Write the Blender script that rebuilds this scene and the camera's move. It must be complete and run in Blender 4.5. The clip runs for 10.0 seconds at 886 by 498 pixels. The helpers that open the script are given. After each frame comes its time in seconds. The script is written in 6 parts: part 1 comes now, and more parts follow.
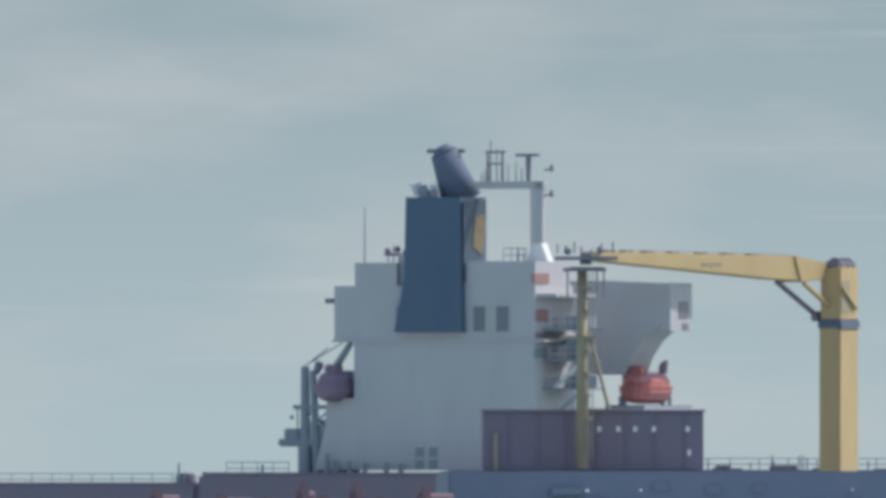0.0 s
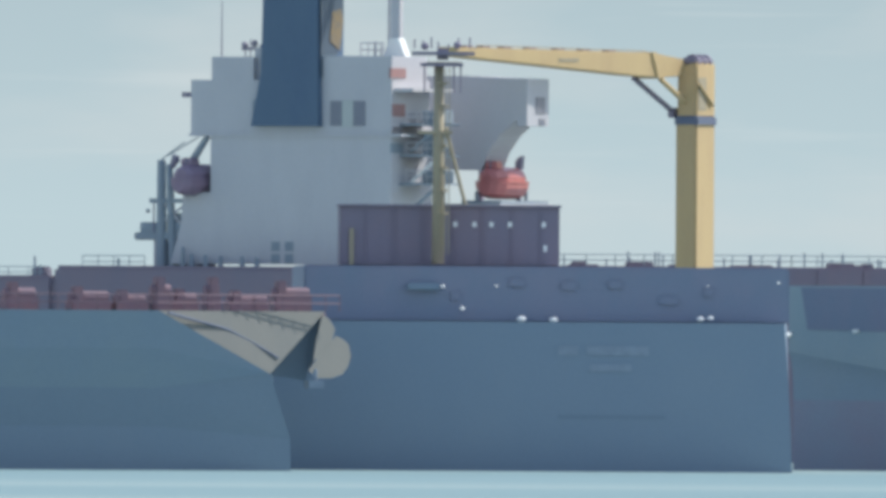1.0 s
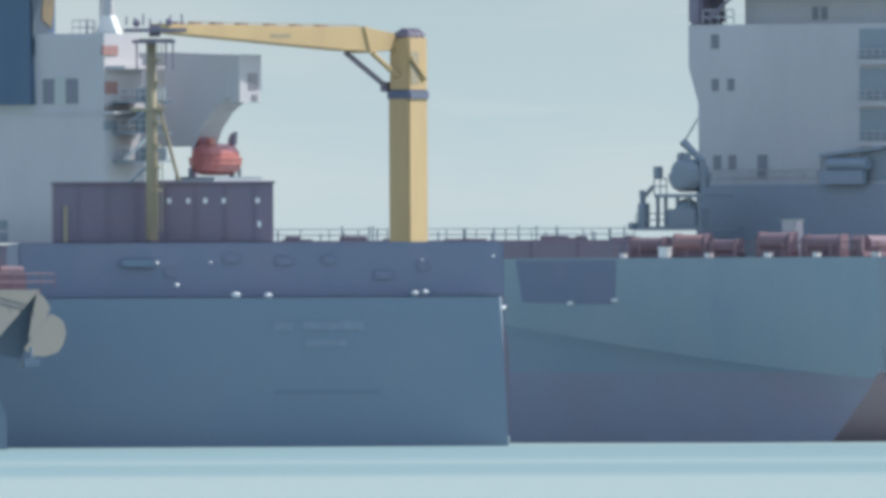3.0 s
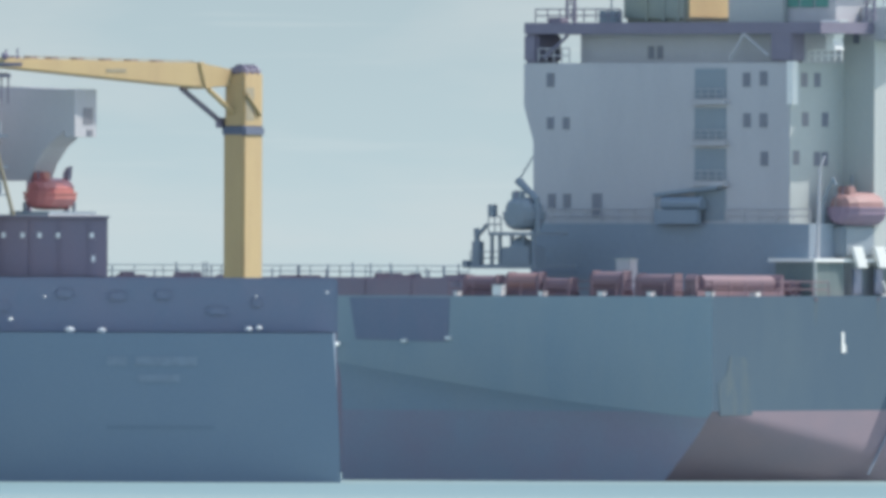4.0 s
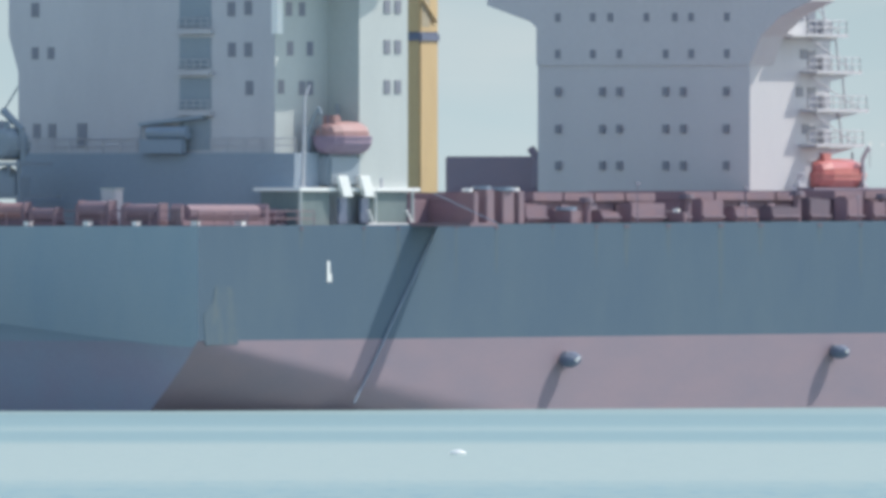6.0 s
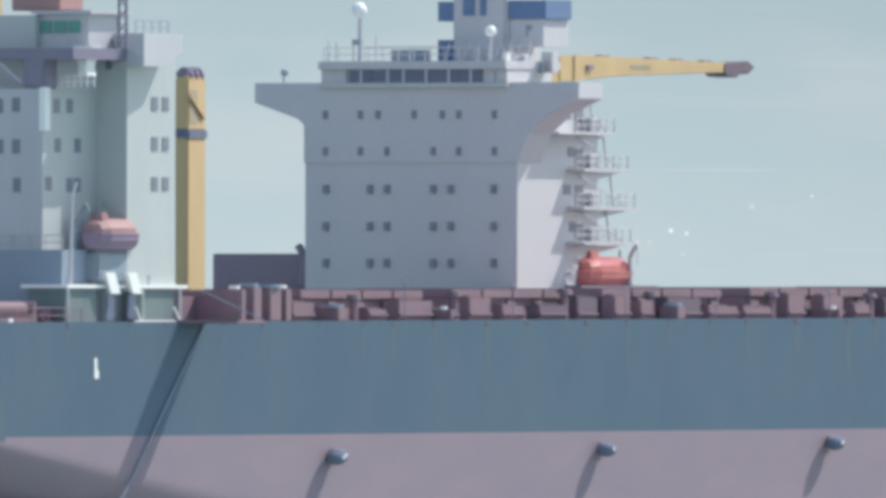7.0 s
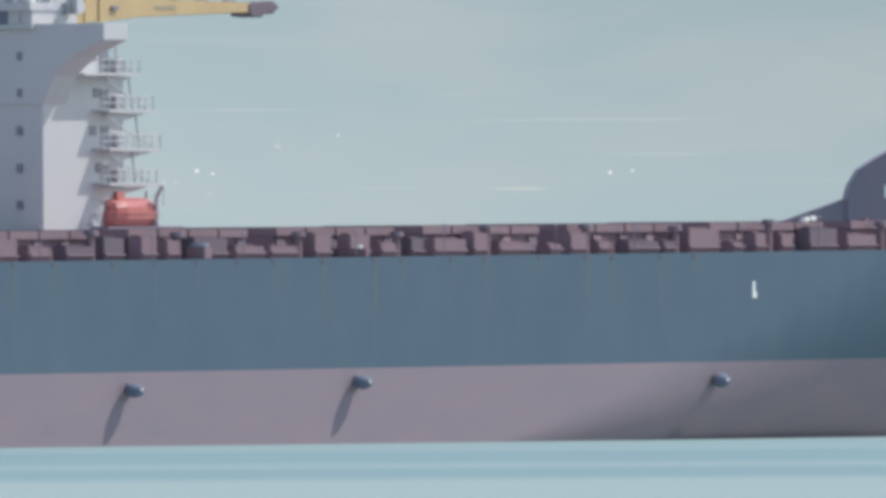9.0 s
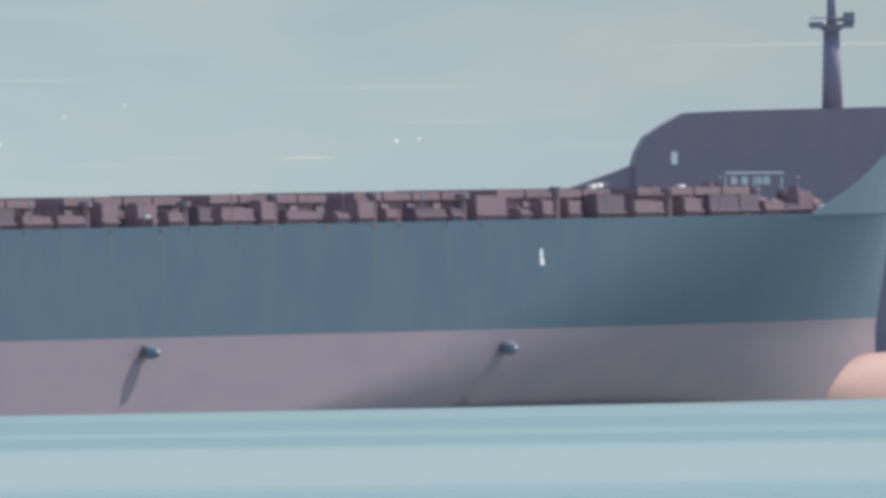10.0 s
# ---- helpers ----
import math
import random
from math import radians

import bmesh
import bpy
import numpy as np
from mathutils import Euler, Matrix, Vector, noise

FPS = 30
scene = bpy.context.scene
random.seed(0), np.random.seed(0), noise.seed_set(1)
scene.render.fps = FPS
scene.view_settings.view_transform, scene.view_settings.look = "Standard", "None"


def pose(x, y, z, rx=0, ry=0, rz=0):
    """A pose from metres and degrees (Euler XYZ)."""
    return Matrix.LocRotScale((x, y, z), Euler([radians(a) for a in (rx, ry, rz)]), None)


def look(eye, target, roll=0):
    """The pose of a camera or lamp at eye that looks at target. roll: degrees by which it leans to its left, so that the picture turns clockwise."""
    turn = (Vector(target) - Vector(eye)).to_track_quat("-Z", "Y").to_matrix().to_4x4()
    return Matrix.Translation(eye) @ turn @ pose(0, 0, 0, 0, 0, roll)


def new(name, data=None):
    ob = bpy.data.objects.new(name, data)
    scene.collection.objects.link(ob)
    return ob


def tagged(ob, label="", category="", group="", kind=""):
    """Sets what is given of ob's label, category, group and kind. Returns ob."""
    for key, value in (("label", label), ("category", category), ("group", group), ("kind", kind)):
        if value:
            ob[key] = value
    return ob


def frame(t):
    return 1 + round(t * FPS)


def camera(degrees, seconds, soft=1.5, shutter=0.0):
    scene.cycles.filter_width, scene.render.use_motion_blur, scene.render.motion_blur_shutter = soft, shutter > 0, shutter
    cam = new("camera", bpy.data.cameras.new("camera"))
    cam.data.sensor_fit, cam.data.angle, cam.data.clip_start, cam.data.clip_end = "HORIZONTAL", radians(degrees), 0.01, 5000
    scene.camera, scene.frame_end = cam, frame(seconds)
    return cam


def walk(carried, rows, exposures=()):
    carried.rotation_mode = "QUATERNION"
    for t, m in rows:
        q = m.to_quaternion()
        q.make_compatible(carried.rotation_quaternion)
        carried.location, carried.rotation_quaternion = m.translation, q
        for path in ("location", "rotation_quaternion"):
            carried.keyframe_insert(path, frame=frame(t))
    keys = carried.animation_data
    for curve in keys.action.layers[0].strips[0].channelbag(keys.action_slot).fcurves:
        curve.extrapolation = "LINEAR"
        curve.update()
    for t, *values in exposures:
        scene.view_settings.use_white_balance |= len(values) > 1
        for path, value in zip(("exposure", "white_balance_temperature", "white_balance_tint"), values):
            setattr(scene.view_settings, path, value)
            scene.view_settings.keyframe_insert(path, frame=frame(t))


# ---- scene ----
# ---- the camera: a long lens on the shore, panning slowly along the moored ships ----
cam = camera(1.437, 10.0, soft=4.2)
PATH = [
    (0, pose(0, 0, 10, 90.4557, -0.063, 1.7469)),
    (0.1, pose(0, 0, 10, 90.3493, -0.115, 1.7326)),
    (0.2, pose(0, 0, 10, 90.2613, -0.229, 1.7033)),
    (0.3, pose(0, 0, 10, 90.1617, -0.473, 1.6663)),
    (0.4, pose(0, 0, 10, 90.1549, -0.401, 1.6391)),
    (0.5, pose(0, 0, 10, 90.1506, -0.339, 1.6159)),
    (1, pose(0, 0, 10, 90.1238, -0.391, 1.5126)),
    (1.5, pose(0, 0, 10, 90.1148, 0.110, 1.4129)),
    (2, pose(0, 0, 10, 90.1008, 0.258, 1.2778)),
    (2.5, pose(0, 0, 10, 90.1064, 0.264, 1.1934)),
    (2.7, pose(0, 0, 10, 90.0959, 0.355, 1.0959)),
    (3.8, pose(0, 0, 10, 90.0735, -0.181, 0.8240)),
    (4, pose(0, 0, 10, 90.1438, -0.194, 0.7802)),
    (4.5, pose(0, 0, 10, 90.1907, -0.178, 0.5548)),
    (5, pose(0, 0, 10, 90.1864, -0.260, 0.3902)),
    (5.5, pose(0, 0, 10, 90.0321, -0.275, 0.1895)),
    (5.7, pose(0, 0, 10, 90.0110, -0.046, 0.0533)),
    (6.8, pose(0, 0, 10, 90.1704, -0.137, -0.3348)),
    (7, pose(0, 0, 10, 90.1892, -0.102, -0.4317)),
    (7.5, pose(0, 0, 10, 90.1410, -0.097, -0.6241)),
    (8, pose(0, 0, 10, 90.0846, -0.026, -0.7543)),
    (8.5, pose(0, 0, 10, 90.0907, 0.066, -0.9910)),
    (9, pose(0, 0, 10, 90.0907, 0.355, -1.1987)),
    (9.5, pose(0, 0, 10, 90.0540, 0.592, -1.3870)),
    (10, pose(0, 0, 10, 90.0367, 0.721, -1.5432)),
]
EXPOSURE = [(0.0, 0.0), (0.5, 0.18), (1.0, 0.32), (5.5, 0.34), (7.0, 0.33), (8.0, 0.18), (10.0, 0.12)]
walk(cam, PATH, EXPOSURE)

# ---- daylight: high sun beyond the ships, hazy sky ----
SUN_FROM = Vector((2.8, 1.2, 3.8)).normalized()
world = bpy.data.worlds.new("sky")
scene.world = world
world.use_nodes = True
wn = world.node_tree.nodes
sky = wn.new("ShaderNodeTexSky")
sky.sky_type, sky.sun_disc = "NISHITA", False
sky.sun_elevation = math.asin(SUN_FROM.z)
sky.sun_rotation = math.atan2(SUN_FROM.x, SUN_FROM.y)
sky.dust_density, sky.air_density = 1.0, 1.3
world.node_tree.links.new(sky.outputs["Color"], wn["Background"].inputs["Color"])
wn["Background"].inputs["Strength"].default_value = 0.15
sun = new("sun", bpy.data.lights.new("sun", "SUN"))
sun.data.energy, sun.data.angle, sun.data.color = 3.5, radians(0.6), (1.0, 0.95, 0.87)
sun.matrix_world = look(SUN_FROM * 900, (0, 0, 0))


# ---- materials ----
def material(name, base, rough=0.6, metal=0.0, stain=None, amount=0.35, size=3.0, grain=0.08, streak=1.0, bump=0.15, spec=0.4):
    """Weathered paint: broad stains, fine grain and a light relief; streak > 1 draws the stains out downwards."""
    m = bpy.data.materials.new(name)
    m.use_nodes = True
    n, l = m.node_tree.nodes, m.node_tree.links
    b = n["Principled BSDF"]
    b.inputs["Roughness"].default_value, b.inputs["Metallic"].default_value = rough, metal
    b.inputs["Specular IOR Level"].default_value = spec
    co = n.new("ShaderNodeTexCoord")
    mp = n.new("ShaderNodeMapping")
    mp.inputs["Scale"].default_value = (1, 1, 1 / streak)
    l.new(co.outputs["Object"], mp.inputs["Vector"])
    big, fine = n.new("ShaderNodeTexNoise"), n.new("ShaderNodeTexNoise")
    big.inputs["Scale"].default_value, big.inputs["Detail"].default_value, big.inputs["Roughness"].default_value = 1 / size, 6, 0.65
    fine.inputs["Scale"].default_value, fine.inputs["Detail"].default_value = 5.0, 4
    l.new(mp.outputs["Vector"], big.inputs["Vector"])
    l.new(co.outputs["Object"], fine.inputs["Vector"])
    ramp = n.new("ShaderNodeMapRange")
    ramp.inputs["From Min"].default_value, ramp.inputs["From Max"].default_value = 0.38, 0.72
    ramp.inputs["To Max"].default_value = amount
    l.new(big.outputs["Fac"], ramp.inputs["Value"])
    mix = n.new("ShaderNodeMix")
    mix.data_type = "RGBA"
    mix.inputs["A"].default_value = (*base, 1)
    mix.inputs["B"].default_value = (*(stain or [c * 0.6 for c in base]), 1)
    l.new(ramp.outputs["Result"], mix.inputs["Factor"])
    hsv = n.new("ShaderNodeHueSaturation")
    val = n.new("ShaderNodeMapRange")
    val.inputs["To Min"].default_value, val.inputs["To Max"].default_value = 1 - grain, 1 + grain
    l.new(fine.outputs["Fac"], val.inputs["Value"])
    l.new(val.outputs["Result"], hsv.inputs["Value"])
    l.new(mix.outputs["Result"], hsv.inputs["Color"])
    l.new(hsv.outputs["Color"], b.inputs["Base Color"])
    bp = n.new("ShaderNodeBump")
    bp.inputs["Strength"].default_value, bp.inputs["Distance"].default_value = bump, 0.05
    l.new(big.outputs["Fac"], bp.inputs["Height"])
    l.new(bp.outputs["Normal"], b.inputs["Normal"])
    return m


# BLACK, MAROON, BROWN, SLATE, PANE and RUBBER are lifted to carry the haze
WHITE = material("white_paint", (0.53, 0.525, 0.55), 0.55, stain=(0.42, 0.42, 0.455), amount=0.5, size=4, streak=3)
MAUVE = material("cream_white_paint", (0.53, 0.525, 0.545), 0.5, stain=(0.46, 0.45, 0.48), amount=0.4, size=6, streak=3)
MINT = material("pale_green_white_paint", (0.49, 0.52, 0.51), 0.5, stain=(0.38, 0.41, 0.41), amount=0.45, size=5, streak=3)
YELLOW = material("yellow_paint", (0.56, 0.42, 0.22), 0.55, stain=(0.45, 0.31, 0.18), amount=0.6, size=3, streak=4)
OCHRE = material("ochre_paint", (0.38, 0.33, 0.23), 0.6, stain=(0.28, 0.24, 0.2), amount=0.6, size=1.5, streak=3)
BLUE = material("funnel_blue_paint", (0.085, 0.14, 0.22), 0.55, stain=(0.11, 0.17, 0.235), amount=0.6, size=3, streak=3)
# funnel blue darkened on the sunny side to cancel the sun there
BLUE_SIDE = material("darkened_weathered_funnel_paint", (0.055, 0.09, 0.13), 0.6, stain=(0.1, 0.13, 0.16), amount=0.7, size=1.5, streak=2)
STEEL_BLUE = material("grey_blue_hull_paint", (0.07, 0.117, 0.168), 0.65, stain=(0.092, 0.14, 0.178), amount=0.6, size=6, streak=2)
GREY_HULL = material("faded_grey_hull_paint", (0.19, 0.195, 0.185), 0.75, stain=(0.15, 0.165, 0.17), amount=0.5, size=4, streak=2)
# same hull as the grey flare; the blue-grey carries the side's shade
NEAR_SIDE = material("shaded_blue_grey_side_paint", (0.2, 0.265, 0.32), 0.65, stain=(0.17, 0.24, 0.33), amount=0.6, size=6, streak=1.5)
# paler than the sides, and lifted further to offset the transom's shade
TRANSOM = material("pale_transom_paint", (0.31, 0.38, 0.42), 0.65, stain=(0.24, 0.33, 0.4), amount=0.7, size=5, streak=2.2)
BLACK = material("weathered_black_hull_paint", (0.2, 0.265, 0.345), 0.7, stain=(0.225, 0.285, 0.355), amount=0.6, size=9, streak=1.2)
SCRAPED = material("scraped_hull_plating", (0.08, 0.127, 0.172), 0.7, stain=(0.13, 0.16, 0.17), amount=0.9, size=1.2, streak=2)
PINK = material("faded_red_antifouling_paint", (0.275, 0.215, 0.25), 0.8, stain=(0.22, 0.195, 0.24), amount=0.7, size=7, streak=0.35)
RED_DECK = material("red_oxide_deck_paint", (0.265, 0.18, 0.2), 0.8, stain=(0.2, 0.16, 0.205), amount=0.7, size=1.6)
MAROON = material("maroon_steel_paint", (0.225, 0.2, 0.255), 0.75, stain=(0.285, 0.205, 0.24), amount=0.6, size=4, streak=2)
BROWN = material("dark_brown_steel", (0.24, 0.22, 0.29), 0.6, amount=0.3, size=2)
ORANGE = material("orange_red_lifeboat_plastic", (0.5, 0.17, 0.165), 0.3, stain=(0.42, 0.18, 0.18), amount=0.4, size=1.5)
# lifeboat red greyed and darkened, with shade laid into its colour
SHADE_RED = material("shaded_red_lifeboat_plastic", (0.28, 0.2, 0.27), 0.55, stain=(0.24, 0.22, 0.3), amount=0.4, size=1.5)
PEACH = material("faded_orange_plastic", (0.38, 0.22, 0.21), 0.55, stain=(0.32, 0.22, 0.23), amount=0.4, size=1.5)
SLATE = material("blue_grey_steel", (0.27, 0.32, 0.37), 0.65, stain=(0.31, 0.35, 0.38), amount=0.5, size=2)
GREEN = material("faded_green_paint", (0.12, 0.33, 0.28), 0.5, amount=0.3, size=2)
PANE = material("dark_window_glass", (0.2, 0.215, 0.27), 0.3, amount=0.2, spec=0.5)
DARK_PANE = material("wheelhouse_glass", (0.13, 0.15, 0.23), 0.25, amount=0.2)
RUBBER = material("black_fender_rubber", (0.15, 0.18, 0.25), 0.85, amount=0.3, size=1)
SKY_BLUE = material("light_blue_hull_paint", (0.32, 0.46, 0.62), 0.5, amount=0.3, size=4)
LETTER = material("faded_white_lettering", (0.26, 0.32, 0.4), 0.7, amount=0.5, size=1)
# black hull paint darkened a little to level the shade between neighbouring hulls
NEAR_LOW = material("shade_toned_hull_paint", (0.175, 0.235, 0.305), 0.7, stain=(0.2, 0.255, 0.32), amount=0.6, size=8, streak=1.5)
POOP = material("blue_black_bulwark_paint", (0.2, 0.24, 0.325), 0.7, stain=(0.25, 0.245, 0.325), amount=0.7, size=4, streak=1.5)
# boot-topping red lightened so the bulb's sunlight is in its colour
BULB = material("sunlit_red_bulb_paint", (0.5, 0.31, 0.27), 0.7, stain=(0.42, 0.28, 0.26), amount=0.5, size=2)
# boot-topping red turned bluish and lifted to colour in hazy shade
FOOT = material("shade_toned_red_stern_paint", (0.34, 0.325, 0.4), 0.8, stain=(0.31, 0.36, 0.44), amount=0.95, size=8, streak=0.8)
RUST = material("dark_rusty_deck_steel", (0.155, 0.13, 0.16), 0.85, stain=(0.19, 0.14, 0.165), amount=0.7, size=1.2)
# slate paint lightened to offset shade and haze on the lower house
HOUSE = material("shade_lifted_slate_paint", (0.29, 0.345, 0.41), 0.65, stain=(0.25, 0.315, 0.385), amount=0.6, size=4, streak=2)
OLIVE = material("weathered_olive_funnel_paint", (0.34, 0.36, 0.3), 0.6, stain=(0.27, 0.33, 0.33), amount=0.7, size=3, streak=3)
GREY_GREEN = material("weathered_grey_green_paint", (0.18, 0.225, 0.225), 0.7, stain=(0.13, 0.175, 0.19), amount=0.7, size=1.5, streak=2)
# hull blue lifted to offset the deep shade under the transom
COUNTER = material("shade_lifted_counter_paint", (0.28, 0.36, 0.44), 0.7, stain=(0.31, 0.37, 0.43), amount=0.7, size=8, streak=1.2)
# worn gold, also darkened because the emblem faces the sun
GOLD = material("darkened_worn_gold_paint", (0.24, 0.18, 0.09), 0.6, stain=(0.12, 0.12, 0.13), amount=0.9, size=0.7)
BAND = material("funnel_band_blue", (0.12, 0.19, 0.33), 0.55, stain=(0.16, 0.22, 0.34), amount=0.5, size=2)
SCALE = material("scupper_scale", (0.09, 0.135, 0.17), 0.8, stain=(0.115, 0.14, 0.155), amount=0.8, size=0.8, streak=4)
BRIGHT = material("clean_white_paint", (0.85, 0.85, 0.83), 0.35, amount=0.1)


def water_material():
    """Turbid sea: pale blue-green, long calm slicks and fine ripples."""
    m = bpy.data.materials.new("sea_water")
    m.use_nodes = True
    n, l = m.node_tree.nodes, m.node_tree.links
    b = n["Principled BSDF"]
    b.inputs["Roughness"].default_value = 0.6
    b.inputs["Specular IOR Level"].default_value = 0.15
    co = n.new("ShaderNodeTexCoord")
    layers = []
    for sx, sy, detail in ((1 / 900, 1 / 70, 3), (1 / 1.3, 1 / 16, 4)):
        mp, ns = n.new("ShaderNodeMapping"), n.new("ShaderNodeTexNoise")
        mp.inputs["Scale"].default_value = (sx, sy, 1)
        ns.inputs["Scale"].default_value, ns.inputs["Detail"].default_value = 1.0, detail
        l.new(co.outputs["Object"], mp.inputs["Vector"])
        l.new(mp.outputs["Vector"], ns.inputs["Vector"])
        layers.append(ns)
    # wind bands and painted hull reflections lying along the shore: distance, bent a little by the long noise
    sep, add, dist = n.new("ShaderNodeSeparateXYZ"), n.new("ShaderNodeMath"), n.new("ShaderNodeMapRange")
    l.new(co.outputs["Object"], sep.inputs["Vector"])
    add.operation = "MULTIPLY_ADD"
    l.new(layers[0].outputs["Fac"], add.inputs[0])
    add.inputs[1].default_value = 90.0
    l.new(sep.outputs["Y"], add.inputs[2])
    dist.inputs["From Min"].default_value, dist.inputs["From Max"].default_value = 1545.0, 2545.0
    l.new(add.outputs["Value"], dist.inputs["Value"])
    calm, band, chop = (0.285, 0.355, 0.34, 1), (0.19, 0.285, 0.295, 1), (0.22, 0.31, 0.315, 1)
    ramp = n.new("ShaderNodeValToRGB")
    # the farthest bands, next to the ships, colour in the hulls' reflection
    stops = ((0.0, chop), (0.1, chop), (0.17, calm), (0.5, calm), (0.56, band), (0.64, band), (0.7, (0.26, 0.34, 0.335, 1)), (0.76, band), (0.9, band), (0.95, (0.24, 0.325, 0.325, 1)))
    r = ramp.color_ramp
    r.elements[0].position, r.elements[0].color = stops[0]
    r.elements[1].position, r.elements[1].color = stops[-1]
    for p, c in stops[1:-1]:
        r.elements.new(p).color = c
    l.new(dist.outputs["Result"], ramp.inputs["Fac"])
    mix = n.new("ShaderNodeMix")
    mix.data_type = "RGBA"
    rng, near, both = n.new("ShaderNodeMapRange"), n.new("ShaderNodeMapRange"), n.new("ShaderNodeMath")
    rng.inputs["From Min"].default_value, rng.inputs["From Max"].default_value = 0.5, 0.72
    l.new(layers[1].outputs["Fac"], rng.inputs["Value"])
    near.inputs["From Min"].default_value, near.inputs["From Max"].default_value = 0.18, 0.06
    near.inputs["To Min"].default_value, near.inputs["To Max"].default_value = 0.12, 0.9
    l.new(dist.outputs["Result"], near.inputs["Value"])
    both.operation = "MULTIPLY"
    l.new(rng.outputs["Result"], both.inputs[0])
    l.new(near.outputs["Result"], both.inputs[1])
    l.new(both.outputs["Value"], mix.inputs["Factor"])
    l.new(ramp.outputs["Color"], mix.inputs["A"])
    mix.inputs["B"].default_value = (0.15, 0.26, 0.3, 1)
    l.new(mix.outputs["Result"], b.inputs["Base Color"])
    bp = n.new("ShaderNodeBump")
    bp.inputs["Strength"].default_value, bp.inputs["Distance"].default_value = 0.3, 0.3
    l.new(layers[1].outputs["Fac"], bp.inputs["Height"])
    l.new(bp.outputs["Normal"], b.inputs["Normal"])
    return m


def sky_backdrop_material():
    """Pale hazy sky with soft bands of thin cloud, far beyond the ships."""
    m = bpy.data.materials.new("hazy_sky")
    m.use_nodes = True
    n, l = m.node_tree.nodes, m.node_tree.links
    n.remove(n["Principled BSDF"])
    em = n.new("ShaderNodeEmission")
    co = n.new("ShaderNodeTexCoord")
    mp, ns = n.new("ShaderNodeMapping"), n.new("ShaderNodeTexNoise")
    mp.inputs["Scale"].default_value = (1 / 55, 1, 1 / 16)
    ns.inputs["Scale"].default_value, ns.inputs["Detail"].default_value = 1.0, 5
    l.new(co.outputs["Object"], mp.inputs["Vector"])
    l.new(mp.outputs["Vector"], ns.inputs["Vector"])
    sep, grad = n.new("ShaderNodeSeparateXYZ"), n.new("ShaderNodeMapRange")
    l.new(co.outputs["Object"], sep.inputs["Vector"])
    grad.inputs["From Min"].default_value, grad.inputs["From Max"].default_value = 25.0, 85.0
    l.new(sep.outputs["Z"], grad.inputs["Value"])
    up = n.new("ShaderNodeMix")
    up.data_type = "RGBA"
    up.inputs["A"].default_value, up.inputs["B"].default_value = (0.43, 0.54, 0.58, 1), (0.325, 0.42, 0.465, 1)
    l.new(grad.outputs["Result"], up.inputs["Factor"])
    cl = n.new("ShaderNodeMapRange")
    cl.inputs["From Min"].default_value, cl.inputs["From Max"].default_value = 0.42, 0.7
    cl.inputs["To Max"].default_value = 0.62
    l.new(ns.outputs["Fac"], cl.inputs["Value"])
    mix = n.new("ShaderNodeMix")
    mix.data_type = "RGBA"
    l.new(cl.outputs["Result"], mix.inputs["Factor"])
    l.new(up.outputs["Result"], mix.inputs["A"])
    mix.inputs["B"].default_value = (0.52, 0.57, 0.585, 1)
    # long thin streaks low in the sky, and a brighter haze to the west
    mp2, ns2 = n.new("ShaderNodeMapping"), n.new("ShaderNodeTexNoise")
    mp2.inputs["Scale"].default_value = (1 / 60, 1, 1 / 2.6)
    ns2.inputs["Scale"].default_value, ns2.inputs["Detail"].default_value = 1.0, 3
    l.new(co.outputs["Object"], mp2.inputs["Vector"])
    l.new(mp2.outputs["Vector"], ns2.inputs["Vector"])
    st = n.new("ShaderNodeMapRange")
    st.inputs["From Min"].default_value, st.inputs["From Max"].default_value = 0.6, 0.75
    st.inputs["To Max"].default_value = 0.22
    l.new(ns2.outputs["Fac"], st.inputs["Value"])
    mix2 = n.new("ShaderNodeMix")
    mix2.data_type = "RGBA"
    l.new(st.outputs["Result"], mix2.inputs["Factor"])
    l.new(mix.outputs["Result"], mix2.inputs["A"])
    mix2.inputs["B"].default_value = (0.6, 0.65, 0.66, 1)
    west = n.new("ShaderNodeMapRange")
    west.inputs["From Min"].default_value, west.inputs["From Max"].default_value = 40, 200
    west.inputs["To Min"].default_value, west.inputs["To Max"].default_value = 0.95, 0.83
    west.clamp = True
    l.new(sep.outputs["X"], west.inputs["Value"])
    l.new(west.outputs["Result"], em.inputs["Strength"])
    l.new(mix2.outputs["Result"], em.inputs["Color"])
    l.new(em.outputs["Emission"], n["Material Output"].inputs["Surface"])
    return m


